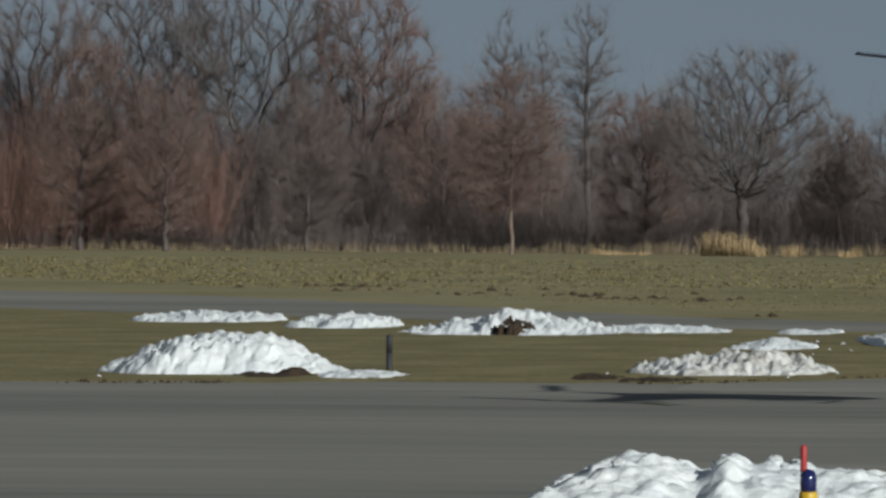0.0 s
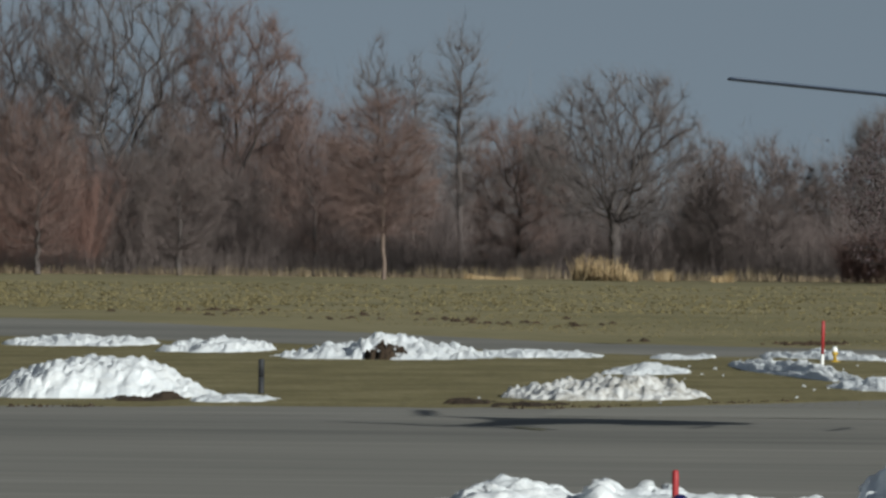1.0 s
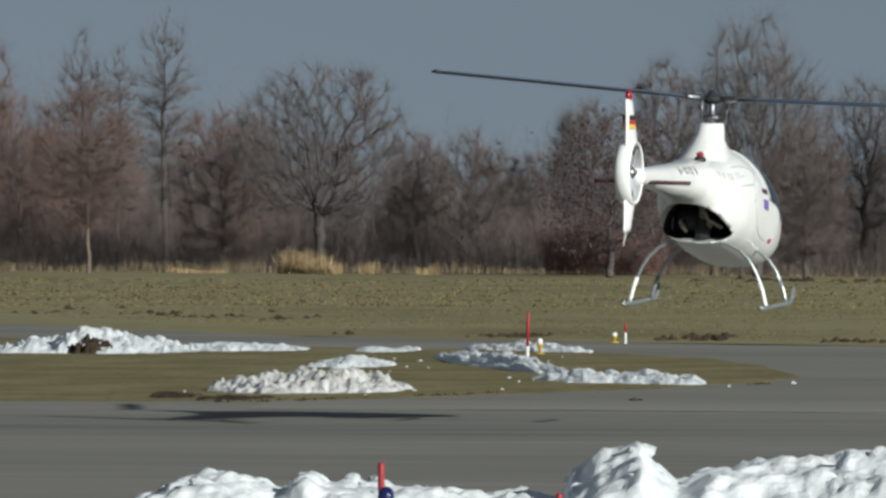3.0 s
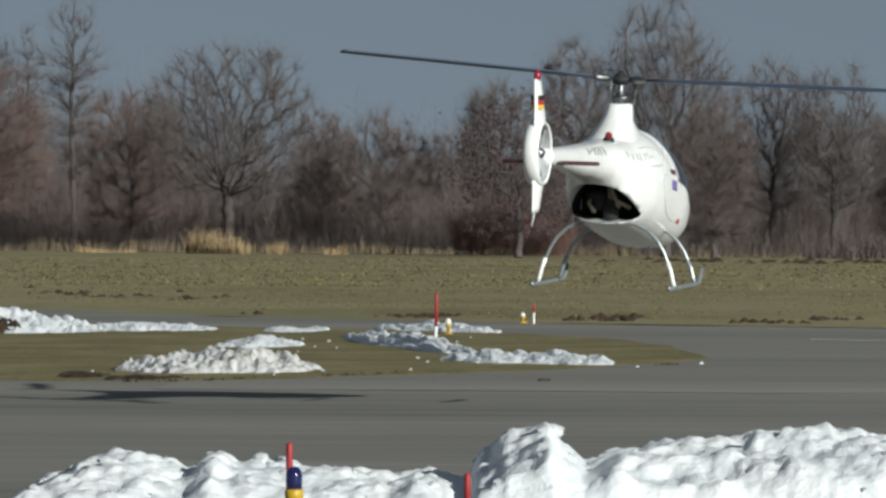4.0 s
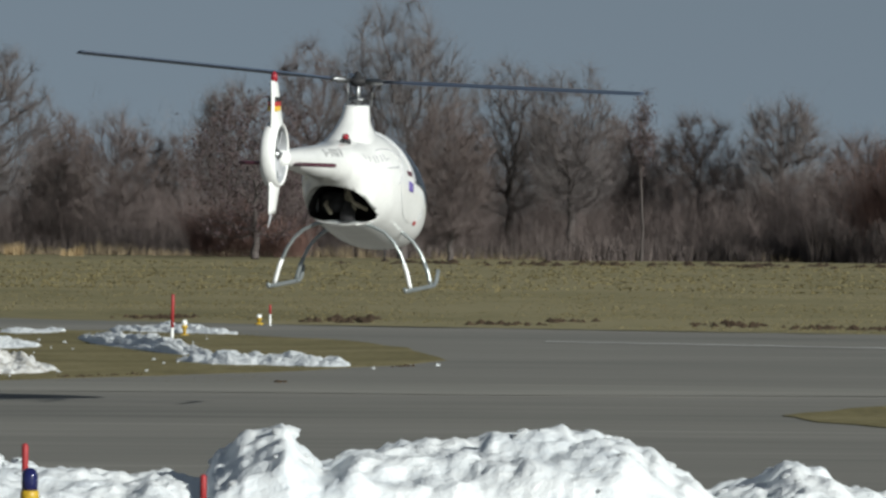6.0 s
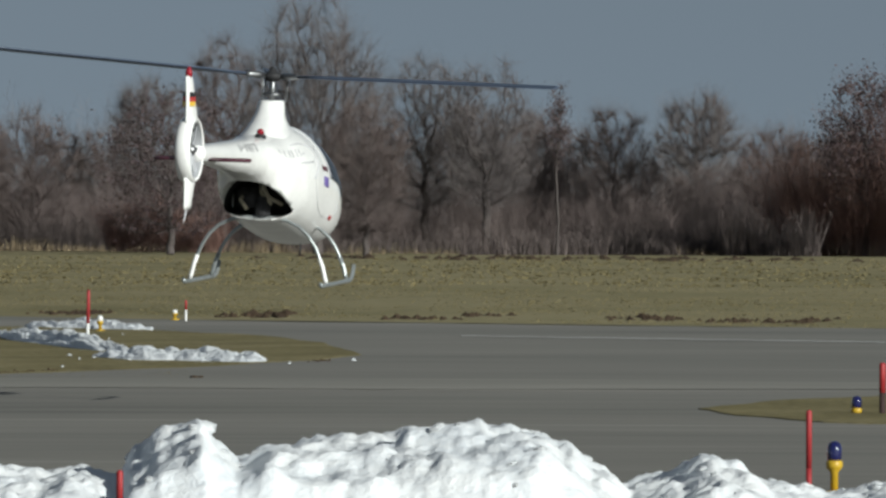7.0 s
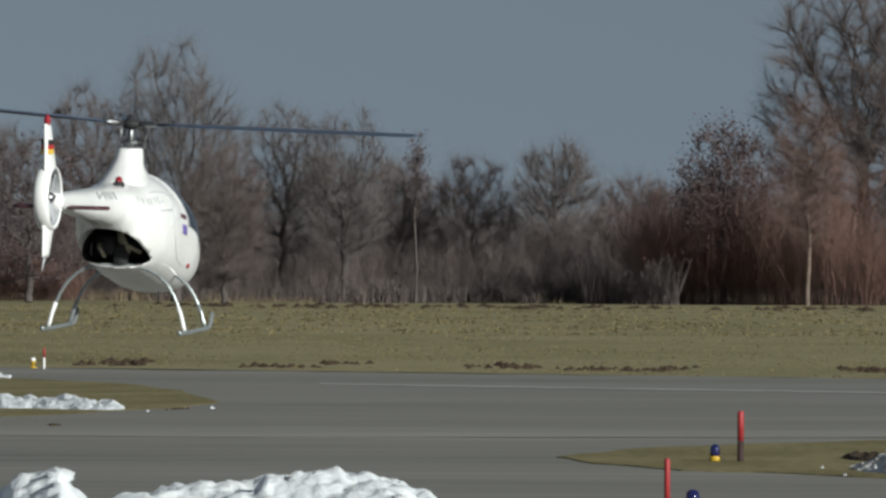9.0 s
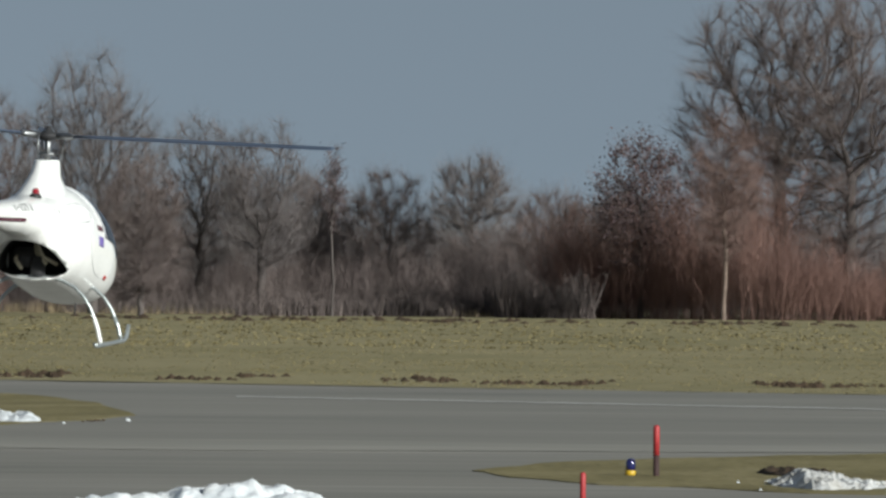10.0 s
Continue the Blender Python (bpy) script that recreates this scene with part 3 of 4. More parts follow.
tree((-83.74, 712.58), "orange-brown bare tree with dense upright twigs", BARK, TWIG_RED, seed=40, height=15.348, crown_r=4.077, fork=0.4, squeeze=0.4, tips=220, twigs=24, twig_len=1.1, rise=0.6, trunk_r=0.22, low=0.1)
tree((-73.76, 733.22), "orange-brown bare tree with dense upright twigs", BARK, TWIG_BROWN, seed=41, height=14.778, crown_r=4.187, fork=0.4, squeeze=0.4, tips=220, twigs=22, twig_len=1.1, rise=0.5, trunk_r=0.22, low=0.1)
tree((5.27, 605.28), "bare tree with dense brown twigs", BARK, TWIG_BROWN, seed=42, height=11.330, crown_r=3.237, fork=0.4, squeeze=0.4, tips=220, twigs=20, twig_len=1.0, rise=0.3, trunk_r=0.2, low=0.1)
tree((19.98, 678.70), "bare tree with dense brown twigs", BARK, TWIG_BROWN, seed=43, height=11.347, crown_r=3.404, fork=0.4, squeeze=0.4, tips=210, twigs=20, twig_len=1.0, rise=0.3, trunk_r=0.2, low=0.1)


# a second row of smaller trees deeper in the wood
small = [o for o in scene.objects if o.name.startswith("tree") and o.parent is None and ("dark bare" in o["label"] or "with dense brown twigs" in o["label"] and "tall" not in o["label"] or "pale twigs" in o["label"])]
rnd_row = random.Random(9)
for i in range(46):
    b = -8.6 + 15.6 * (i + rnd_row.uniform(0.1, 0.9)) / 46
    d = 770 + rnd_row.uniform(0, 130) - 90 * (b > 0)
    tall = rnd_row.uniform(0.85, 1.2) if b < 1.6 else rnd_row.uniform(0.6, 0.85)
    b = radians(b)
    copy_thing(small[i % len(small)], pose(d * math.sin(b), d * math.cos(b), -0.05, 0, 0, rnd_row.uniform(0, 360)) @ Matrix.Diagonal((1, 1, tall, 1)))


def thicket(name, spans, count, mat, label, seed, stem=0.05, twigs=6, twig_len=0.7, category="scrub"):
    """Upright stems with side twigs: spans of (x0, y0, x1, y1, depth, height)."""
    rnd = random.Random(seed)
    v, f = [], []
    whole = sum(math.hypot(s[2] - s[0], s[3] - s[1]) for s in spans)
    for x0, y0, x1, y1, depth, height in spans:
        for _ in range(int(count * math.hypot(x1 - x0, y1 - y0) / whole)):
            t = rnd.random()
            x, y = x0 + (x1 - x0) * t, y0 + (y1 - y0) * t + rnd.uniform(0, depth)
            wave = 0.62 + 0.5 * noise.noise((x * 0.16, y * 0.03, seed)) + 0.3 * noise.noise((x * 0.6, y * 0.1, seed))
            h = height * max(0.2, wave) * rnd.uniform(0.35, 1.1)
            lean = Vector((rnd.gauss(0, 0.24), rnd.gauss(0, 0.24), 1)) * h
            base = Vector((x, y, -0.08))
            a = rnd.uniform(0, math.pi)
            w = Vector((math.cos(a), math.sin(a), 0)) * stem * rnd.uniform(0.4, 1)
            s = len(v)
            v.extend((base - w, base + w, base + lean * 0.6 + w * 0.6, base + lean * 0.6 - w * 0.6, base + lean))
            f.append((s, s + 1, s + 2, s + 3)), f.append((s + 3, s + 2, s + 4))
            for _ in range(twigs):
                q = base + lean * rnd.uniform(0.15, 0.95)
                d = Vector((rnd.gauss(0, 0.6), rnd.gauss(0, 0.4), rnd.uniform(0.1, 1))).normalized() * twig_len * rnd.uniform(0.5, 1.4) * min(1, h / 3)
                k = w.normalized() * max(0.5 * w.length, 0.01)
                s = len(v)
                v.extend((q - k, q + k, q + d))
                f.append((s, s + 1, s + 2))
    ob = part(name, faces_mesh(name, v, f), mat, smooth=False)
    tagged(ob, label, category, kind="stuff")


thicket("undergrowth", [(-134.50, 797.36, -49.46, 738.92, 40, 11), (-49.46, 738.92, 0.01, 679.98, 40, 8.0), (0.01, 664.87, 59.70, 635.96, 40, 7.5), (59.70, 635.96, 84.50, 628.22, 40, 6)], 15000, TWIG_BROWN, "dense brown bare undergrowth along the wood edge", 61, stem=0.02, twigs=24, twig_len=1.9)
thicket("scrub", [(-130.96, 776.38, -48.27, 721.07, 14, 3.2), (-48.27, 721.07, 0.01, 664.87, 14, 3.4), (0.01, 650.42, 82.75, 615.19, 14, 3.0)], 9000, TWIG_DARK, "dark bare scrub at the foot of the trees", 62, stem=0.022, twigs=16, twig_len=1.1)
thicket("red_scrub", [(36.42, 632.62, 51.49, 614.74, 12, 13.5), (51.49, 614.74, 71.40, 625.55, 12, 7.0), (-117.12, 755.78, -84.29, 756.54, 14, 17), (-14.51, 658.10, -5.26, 657.14, 10, 5)], 4600, BUSH_RED, "reddish bare bushes at the wood edge", 63, stem=0.02, twigs=38, twig_len=1.9)
thicket("hedge", [(12.59, 627.37, 32.57, 640.44, 6, 2.6), (31.89, 627.00, 39.26, 623.85, 6, 4.5)], 3200, TWIG_DARK, "low dark hedge in front of the wood", 64, twigs=9, twig_len=0.6)
# the far wood carries its haze in the twig colour
thicket("far_wood", [(-183.71, 1135.23, -60.0, 1120.0, 80, 30), (-60.0, 1120.0, 0.0, 1100.0, 80, 21), (0.0, 1100.0, 126.67, 991.95, 80, 19)], 26000, HAZE_TWIG, "wood far behind the trees, haze painted into its grey twigs", 65, stem=0.05, twigs=12, twig_len=2.8)
thicket("willow_stand", [(-116.0, 806.0, -92.0, 800.0, 14, 27), (-92.0, 800.0, -60.0, 790.0, 14, 23)], 1100, TWIG_RED, "tall stand of orange-brown bare willow shoots", 68, stem=0.03, twigs=110, twig_len=3.2)
thicket("dry_reed", [(-36.12, 670.73, -30.62, 663.63, 4, 2.2), (-29.38, 665.64, -27.92, 668.00, 4, 2.0), (-24.62, 657.62, -22.95, 660.24, 4, 1.4), (-46.04, 687.84, -40.92, 679.37, 4, 0.8)], 2000, REED, "pale tan dry reeds in front of the wood", 66, stem=0.04, twigs=3, twig_len=0.4, category="reeds")
thicket("dry_grass", [(-123.94, 765.95, -47.69, 712.47, 3, 1.5), (-47.69, 712.47, 0.01, 657.56, 3, 1.7), (0.01, 650.42, 82.75, 615.19, 3, 0.9)], 7000, DRYGRASS, "fringe of dry tall grass at the wood edge", 67, stem=0.03, twigs=2, twig_len=0.3, category="grass")


# bundle of dark twigs standing in for a bird perched in the tree
def nest():
    rnd = random.Random(5)
    v, f = [], []
    for _ in range(260):
        c = Vector((rnd.gauss(0, 0.08), rnd.gauss(0, 0.08), rnd.gauss(0, 0.11)))
        d = Vector((rnd.gauss(0, 1), rnd.gauss(0, 1), rnd.gauss(0, 0.7))).normalized() * 0.2
        w = d.cross(Vector((0.2, 0.9, 0.4))).normalized() * 0.035
        s = len(v)
        v.extend((c - d - w, c - d + w, c + d + w, c + d - w))
        f.append((s, s + 1, s + 2, s + 3))
    ob = part("nest", faces_mesh("nest", v, f), TWIG_DARK, smooth=False)
    wish = Vector((-7.36, 699.96, 14.65)) - perch_tree.matrix_world.translation
    limb = min(perch_tree.children[0].data.vertices, key=lambda p: abs(p.co.x - wish.x) + abs(p.co.z - wish.z)).co
    ob.location = perch_tree.matrix_world.translation + limb + Vector((0, 0, 0.05))
    tagged(ob, "dark twig clump standing in for a bird high in a bare tree", "nest")


nest()


def tussocks(name, bearing, near, far, count, mat, label, seed, size):
    """Small tufts of grass, evenly thick to the eye from near to far."""
    rnd = random.Random(seed)
    v, f = [], []
    for _ in range(count):
        b = radians(rnd.uniform(*bearing))
        d = 1 / rnd.uniform(1 / far, 1 / near(math.degrees(b)))
        x, y = d * math.sin(b), d * math.cos(b)
        if noise.noise((x * 0.2, y * 0.05, seed)) + rnd.uniform(-0.5, 0.5) < -0.1:
            continue
        k = size * d / 170
        for _ in range(3):
            a, h = rnd.uniform(0, 3.14), k * rnd.uniform(0.3, 1.1)
            p = Vector((x + rnd.gauss(0, 2.5 * k), y + rnd.gauss(0, 6 * k), -0.05))
            w = Vector((math.cos(a), math.sin(a), 0)) * k * rnd.uniform(1.5, 4.5)
            s = len(v)
            v.extend((p - w, p + w, p + Vector((rnd.gauss(0, k), rnd.gauss(0, k), h + 0.05))))
            f.append((s, s + 1, s + 2))
    tagged(part(name, faces_mesh(name, v, f), mat, smooth=False), label, "grass", kind="stuff")


def field_edge(b):
    """Distance of the far side of the taxiway along a bearing."""
    return 187 - 4.2 * b if b > 0 else 187 - 3.2 * b + 2.1 * b * b


TUFT = material("tuft_grass", [(0.1, 0.085, 0.043), (0.13, 0.11, 0.056), (0.165, 0.14, 0.074)], 0.3, 0.95, island=0.4, spec=0.1)
tussocks("field_grass", (-8.5, 7), field_edge, 560, 24000, TUFT, "short tufts of dry grass on the field", 71, 0.011)
tussocks("island_grass", (-8.2, -0.7), lambda b: 111, 168, 12000, TUFT, "short tufts of dry grass on the island", 72, 0.013)
tussocks("island_grass", (3.4, 6.5), lambda b: 88, 96, 2200, TUFT, "short tufts of dry grass on the pointed island", 73, 0.014)


def clods(name, spans, count, seed, label):
    """Dark clods of turned earth, low and ragged."""
    rnd = random.Random(seed)
    v, f = [], []
    for x0, y0, x1, y1, depth, size in spans:
        for _ in range(count // len(spans)):
            t = rnd.random()
            x, y = x0 + (x1 - x0) * t, y0 + (y1 - y0) * t + rnd.uniform(0, depth)
            if noise.noise((x * 0.45, y * 0.08, seed)) < 0.12:
                continue
            s, r = len(v), size * rnd.uniform(0.5, 1.4)
            for k in range(7):
                c = k / 7 * math.tau
                v.append(Vector((x + r * 1.8 * math.cos(c) * rnd.uniform(0.7, 1.2), y + r * 1.8 * math.sin(c), -0.06)))
            v.append(Vector((x + rnd.uniform(-0.3, 0.3) * r, y, r * rnd.uniform(0.35, 0.8))))
            for k in range(7):
                f.append((s + k, s + (k + 1) % 7, s + 7))
    tagged(part(name, faces_mesh(name, v, f), SOIL, smooth=False), label, "earth", kind="stuff")


clods("earth_clods", [(-3.54, 530.09, 50.43, 501.16, 60, 0.24), (-1.24, 186.47, 8.39, 179.04, 12, 0.09), (8.44, 180.12, 17.58, 174.69, 10, 0.09), (-10.41, 198.59, -1.24, 186.47, 8, 0.08), (-31.54, 282.30, -11.91, 227.29, 30, 0.1), (-17.8, 105.6, -5.8, 109.4, 0.9, 0.05), (-5.8, 109.4, 0.6, 125.6, 0.9, 0.05), (5.2, 87.4, 10.4, 82.2, 0.5, 0.035)], 2900, 81, "dark clods of turned earth in the grass")
# ---- helicopter ----
WHITE = plain("white_gloss_paint", (0.84, 0.84, 0.82), 0.28, coat=0.6)
GREYCOMP = plain("grey_composite", (0.42, 0.43, 0.45), 0.5)
BLADE = plain("slate_blade_paint", (0.055, 0.075, 0.115), 0.4)
STEEL = material("brushed_steel", [(0.16, 0.165, 0.17), (0.26, 0.265, 0.27), (0.34, 0.345, 0.35)], 6, 0.42, 0.0, 8, metal=1.0)
TUBE_GREY = material("silver_tube_paint", [(0.27, 0.3, 0.3), (0.36, 0.39, 0.39), (0.44, 0.46, 0.46)], 5, 0.35, 0.0, 8, metal=0.6)
BLACK = plain("black_rubber", (0.018, 0.018, 0.02), 0.7)
DARKBAY = plain("dark_engine_bay", (0.012, 0.011, 0.012), 0.8)
HOSE = plain("tan_hose", (0.3, 0.27, 0.2), 0.6)
RED = plain("red_paint", (0.42, 0.03, 0.03), 0.45)
RED_LAMP = plain("red_lens", (0.26, 0.01, 0.02), 0.15, coat=0.8)
GOLD = plain("gold_paint", (0.75, 0.5, 0.06), 0.5)
MAROON = plain("maroon_trim", (0.09, 0.025, 0.04), 0.5)
INK = plain("dark_lettering", (0.06, 0.06, 0.07), 0.5)
PALE_INK = plain("pale_grey_lettering", (0.5, 0.5, 0.52), 0.5)
VIOLET = plain("violet_decal", (0.16, 0.12, 0.36), 0.5)
GLASS = bpy.data.materials.new("tinted_glass")
GLASS.use_nodes = True
gb = GLASS.node_tree.nodes["Principled BSDF"]
gb.inputs["Base Color"].default_value = (0.02, 0.022, 0.028, 1)
gb.inputs["Roughness"].default_value, gb.inputs["IOR"].default_value = 0.06, 1.5
gb.inputs["Specular IOR Level"].default_value = 0.25

# cabin and boom: place along the axis, top, bottom, half width
SHELL = [(1.96, 0.86, 0.66, 0.10), (1.9, 1.04, 0.55, 0.24), (1.72, 1.27, 0.48, 0.42), (1.4, 1.51, 0.45, 0.535), (1.0, 1.7, 0.47, 0.59), (0.5, 1.81, 0.55, 0.59),
         (0.0, 1.84, 0.65, 0.57), (-0.35, 1.81, 0.72, 0.525), (-0.62, 1.78, 0.78, 0.465), (-0.8, 1.76, 0.85, 0.425), (-0.92, 1.75, 0.98, 0.38), (-1.05, 1.745, 1.14, 0.34),
         (-1.3, 1.74, 1.27, 0.275), (-1.7, 1.735, 1.34, 0.22), (-2.3, 1.73, 1.41, 0.17), (-3.0, 1.73, 1.49, 0.13), (-3.65, 1.73, 1.55, 0.1)]


def shell_at(y):
    """Top, bottom and half width of the shell, eased between the stations."""
    for k in range(len(SHELL) - 1):
        if SHELL[k][0] >= y >= SHELL[k + 1][0]:
            p = [SHELL[max(0, min(len(SHELL) - 1, k + i))] for i in (-1, 0, 1, 2)]
            t = (p[1][0] - y) / (p[1][0] - p[2][0])
            return [0.5 * (2 * b + (c - a) * t + (2 * a - 5 * b + 4 * c - d) * t * t + (3 * b - a - 3 * c + d) * t ** 3) if 0 < k < len(SHELL) - 2 else b + (c - b) * t
                    for a, b, c, d in zip(p[0][1:], p[1][1:], p[2][1:], p[3][1:])]
    return list(SHELL[-1][1:])


def shell_point(y, angle, out=0.0):
    """A point of the shell; the angle runs from the right flank over the top."""
    top, bot, hw = shell_at(y)
    c, s = math.cos(angle), math.sin(angle)
    p = 0.84
    zc, hz = (top + bot) / 2, (top - bot) / 2
    cabin = min(1.0, max(0.0, (y + 0.9) / 1.2))      # the cabin is pear-shaped: wide below, narrow above
    hw *= 1 - 0.03 * cabin - cabin * (0.2 * max(0.0, s) ** 1.6 - 0.03 * max(0.0, -s))
    return Vector(((hw + out) * math.copysign(abs(c) ** p, c), y, zc + (hz + out) * math.copysign(abs(s) ** p, s)))


def decal(name, y0, y1, a0, a1, mat, parent, label="", out=0.006, n=6):
    """A thin patch that follows the shell."""
    bm = bmesh.new()
    g = [[bm.verts.new(shell_point(y0 + (y1 - y0) * i / n, a0 + (a1 - a0) * j / n, out)) for j in range(n + 1)] for i in range(n + 1)]
    for a, b in zip(g, g[1:]):
        for j in range(n):
            bm.faces.new((a[j], a[j + 1], b[j + 1], b[j]))
    bmesh.ops.recalc_face_normals(bm, faces=bm.faces)
    bmesh.ops.solidify(bm, geom=bm.faces[:], thickness=0.003)
    return part(name, bm, mat, parent, label)


def bay_edge(a, y, size=1.0):
    """The arched outline of the engine opening, flat below."""
    c, s = math.cos(a), math.sin(a)
    x = -0.015 + 0.4 * size * math.copysign(abs(c) ** 0.9, c)
    z = 0.95 + (0.36 * s ** 1.15 if s > 0 else -0.13 * abs(s) ** 0.6) * size
    return Vector((x, y, z + 0.06 * (y + 0.6)))


def helicopter(m):
    root = empty("helicopter", m, "small white two-seat helicopter hovering low over the taxiway", "helicopter")
    # shell with the engine opening cut into its rear
    bm = bmesh.new()
    ys = [1.96 - 0.06 * (i / 20) for i in range(20)] + [1.9 - (1.9 + 3.65) * (i / 110) for i in range(111)]
    loft(bm, [[shell_point(y, k / 40 * math.tau) for k in range(40)] for y in ys])
    bmesh.ops.recalc_face_normals(bm, faces=bm.faces)
    body = part("fuselage", bm, WHITE, root, "glossy white painted shell")
    cut = bmesh.new()
    loft(cut, [[bay_edge(k / 40 * math.tau, y) for k in range(40)] for y in (-0.15, -2.4)])
    bmesh.ops.recalc_face_normals(cut, faces=cut.faces)
    cutter = new("cutter", mesh_of(cut, "cutter"))
    cutter.parent = root
    mod = body.modifiers.new("cut", "BOOLEAN")
    mod.object, mod.solver = cutter, "EXACT"
    bpy.context.view_layer.update()
    done = bpy.data.meshes.new_from_object(body.evaluated_get(bpy.context.evaluated_depsgraph_get()))
    body.modifiers.clear()
    body.data = done
    bpy.data.objects.remove(cutter)
    # engine bay
    bm = bmesh.new()
    loft(bm, [[bay_edge(k / 40 * math.tau, y, q) for k in range(40)] for y, q in ((-0.52, 0.99), (-0.4, 0.99), (-0.25, 0.985), (-0.19, 0.95))], caps=False)
    box(bm, (0, -0.18, 1.06), (0.74, 0.02, 0.5))
    bay = part("engine_bay", bm, DARKBAY, root, "dark open engine bay")
    for pts in (((0.02, -0.3, 1.24), (0.05, -0.55, 1.17), (0.12, -0.58, 1.06), (0.26, -0.5, 0.98)), ((-0.04, -0.3, 1.2), (0.02, -0.5, 1.1), (0.14, -0.52, 0.98)), ((-0.2, -0.3, 1.12), (-0.22, -0.5, 1.02), (-0.14, -0.52, 0.92))):
        bm = bmesh.new()
        tube(bm, pts, 0.022, 8)
        part("hose", bm, HOSE, bay)
    bm = bmesh.new()
    lathe(bm, [(0.02, 0.78), (0.085, 0.79), (0.085, 0.92), (0.06, 0.94), (0.06, 1.0), (0.01, 1.01)], 18, (0.04, -0.5, 0.06))
    part("exhaust", bm, BLACK, bay, "dark exhaust can")
    bm = bmesh.new()
    box(bm, (-0.12, -0.34, 1.04), (0.3, 0.22, 0.22))
    bmesh.ops.bevel(bm, geom=bm.edges[:], offset=0.03, segments=2, affect="EDGES")
    part("engine_block", bm, BLACK, bay)
    # rotor fairing
    bm = bmesh.new()
    rings = []
    for z, front, rear, half in ((1.62, 0.6, -1.0, 0.36), (1.72, 0.46, -0.9, 0.3), (1.8, 0.35, -0.72, 0.235), (1.9, 0.25, -0.5, 0.19), (2.0, 0.19, -0.32, 0.16), (2.1, 0.16, -0.22, 0.145), (2.125, 0.15, -0.2, 0.14), (2.13, 0.12, -0.17, 0.12)):
        rings.append([Vector((half * math.copysign(abs(math.cos(a)) ** 0.85, math.cos(a)), (front + rear) / 2 + (front - rear) / 2 * math.sin(a), z)) for a in [k / 32 * math.tau for k in range(32)]])
    loft(bm, rings)
    part("rotor_fairing", bm, WHITE, root)
    bm = bmesh.new()
    box(bm, (0, 0, 0), (0.006, 0.2, 0.12), Matrix.Rotation(0.5, 3, "X"))
    bmesh.ops.transform(bm, matrix=pose(0.186, 0.0, 1.96, 0, -16, 8), verts=bm.verts)
    part("fairing_badge", bm, INK, root, "dark striped badge")
    # windscreen and its frame
    bm = bmesh.new()
    n = 16
    g = [[bm.verts.new(shell_point(1.86 - (1.31 + 0.21 * math.sin(math.pi * j / 28) ** 0.7) * i / n, 0.04 + 0.05 * (i / n) + (math.pi - 0.08 - 0.1 * i / n) * j / 28, 0.007)) for j in range(29)] for i in range(n + 1)]
    for a, b in zip(g, g[1:]):
        for j in range(28):
            bm.faces.new((a[j], a[j + 1], b[j + 1], b[j]))
    screen = part("windscreen", bm, GLASS, root, "dark tinted windscreen")
    bm = bmesh.new()
    tube(bm, [shell_point(1.88 - 1.0 * i / 20, math.pi / 2, 0.012) for i in range(21)], 0.014, 8)
    part("windscreen_post", bm, WHITE, screen)
    for sgn in (0, 1):
        bm = bmesh.new()
        tube(bm, [shell_point(1.86 - (1.31 + 0.21 * math.sin(math.pi * j / 28) ** 0.7), (0.09 + (math.pi - 0.18) * j / 28) if not sgn else math.pi - 0.09 - (math.pi - 0.18) * j / 28, 0.006) for j in range(15)], 0.011, 8)
        part("window_seal", bm, GREYCOMP, screen)
        bm = bmesh.new()
        loop = [shell_point(0.32 + 0.62 * math.cos(a) * 0.9 + 0.15, (0.06 + 0.62 * math.sin(a)) if not sgn else math.pi - 0.06 - 0.62 * math.sin(a), 0.002) for a in [k / 40 * math.tau for k in range(41)]]
        tube(bm, loop, 0.0022, 6, caps=False)
        part("door_seam", bm, GREYCOMP, root)
    # markings as plain bars and shapes
    for k, y in enumerate((-1.62, -1.75, -1.86, -1.97, -2.08, -2.19)):
        decal("registration_bar", y, y - (0.05 if k == 4 else 0.022), 0.3 if k != 4 else 0.5, 0.85 if k != 4 else 0.6, INK, root, n=3)
    for k, y in enumerate((-0.32, -0.44, -0.53, -0.65, -0.74, -0.86, -0.97)):
        decal("lettering_bar", y, y - (0.09 if k == 0 else 0.022), 0.42 if k else 0.47, 0.62 if k else 0.5, PALE_INK, root, n=3)
    decal("lettering_bar", -0.12, -0.5, 0.27, 0.3, PALE_INK, root, n=4)
    bm = bmesh.new()
    tube(bm, [shell_point(-0.5 + 0.55 * math.cos(a), 0.34 + 0.42 * math.sin(a), 0.003) for a in [-0.9 + 2.6 * k / 30 for k in range(31)]], 0.008, 6)
    part("logo_arc", bm, PALE_INK, root)
    decal("sticker", 0.45, 0.22, 0.16, 0.24, MAROON, root)
    decal("sticker", 0.45, 0.25, -0.04, 0.07, VIOLET, root)
    decal("sticker", 0.8, 0.7, -0.55, -0.46, RED, root)
    # beacon behind the fairing
    bm = bmesh.new()
    lathe(bm, [(0.06, 1.68), (0.065, 1.74), (0.05, 1.76)], 16, (0.1, -0.98, 0.02))
    lamp = part("beacon", bm, BLACK, root)
    bm = bmesh.new()
    lathe(bm, [(0.04, 1.755), (0.042, 1.79), (0.026, 1.815), (0.005, 1.82)], 16, (0.1, -0.98, 0.02))
    part("beacon_lens", bm, RED_LAMP, lamp)
    # shrouded tail rotor with its fins
    cy, cz = -3.92, 1.69
    bm = bmesh.new()
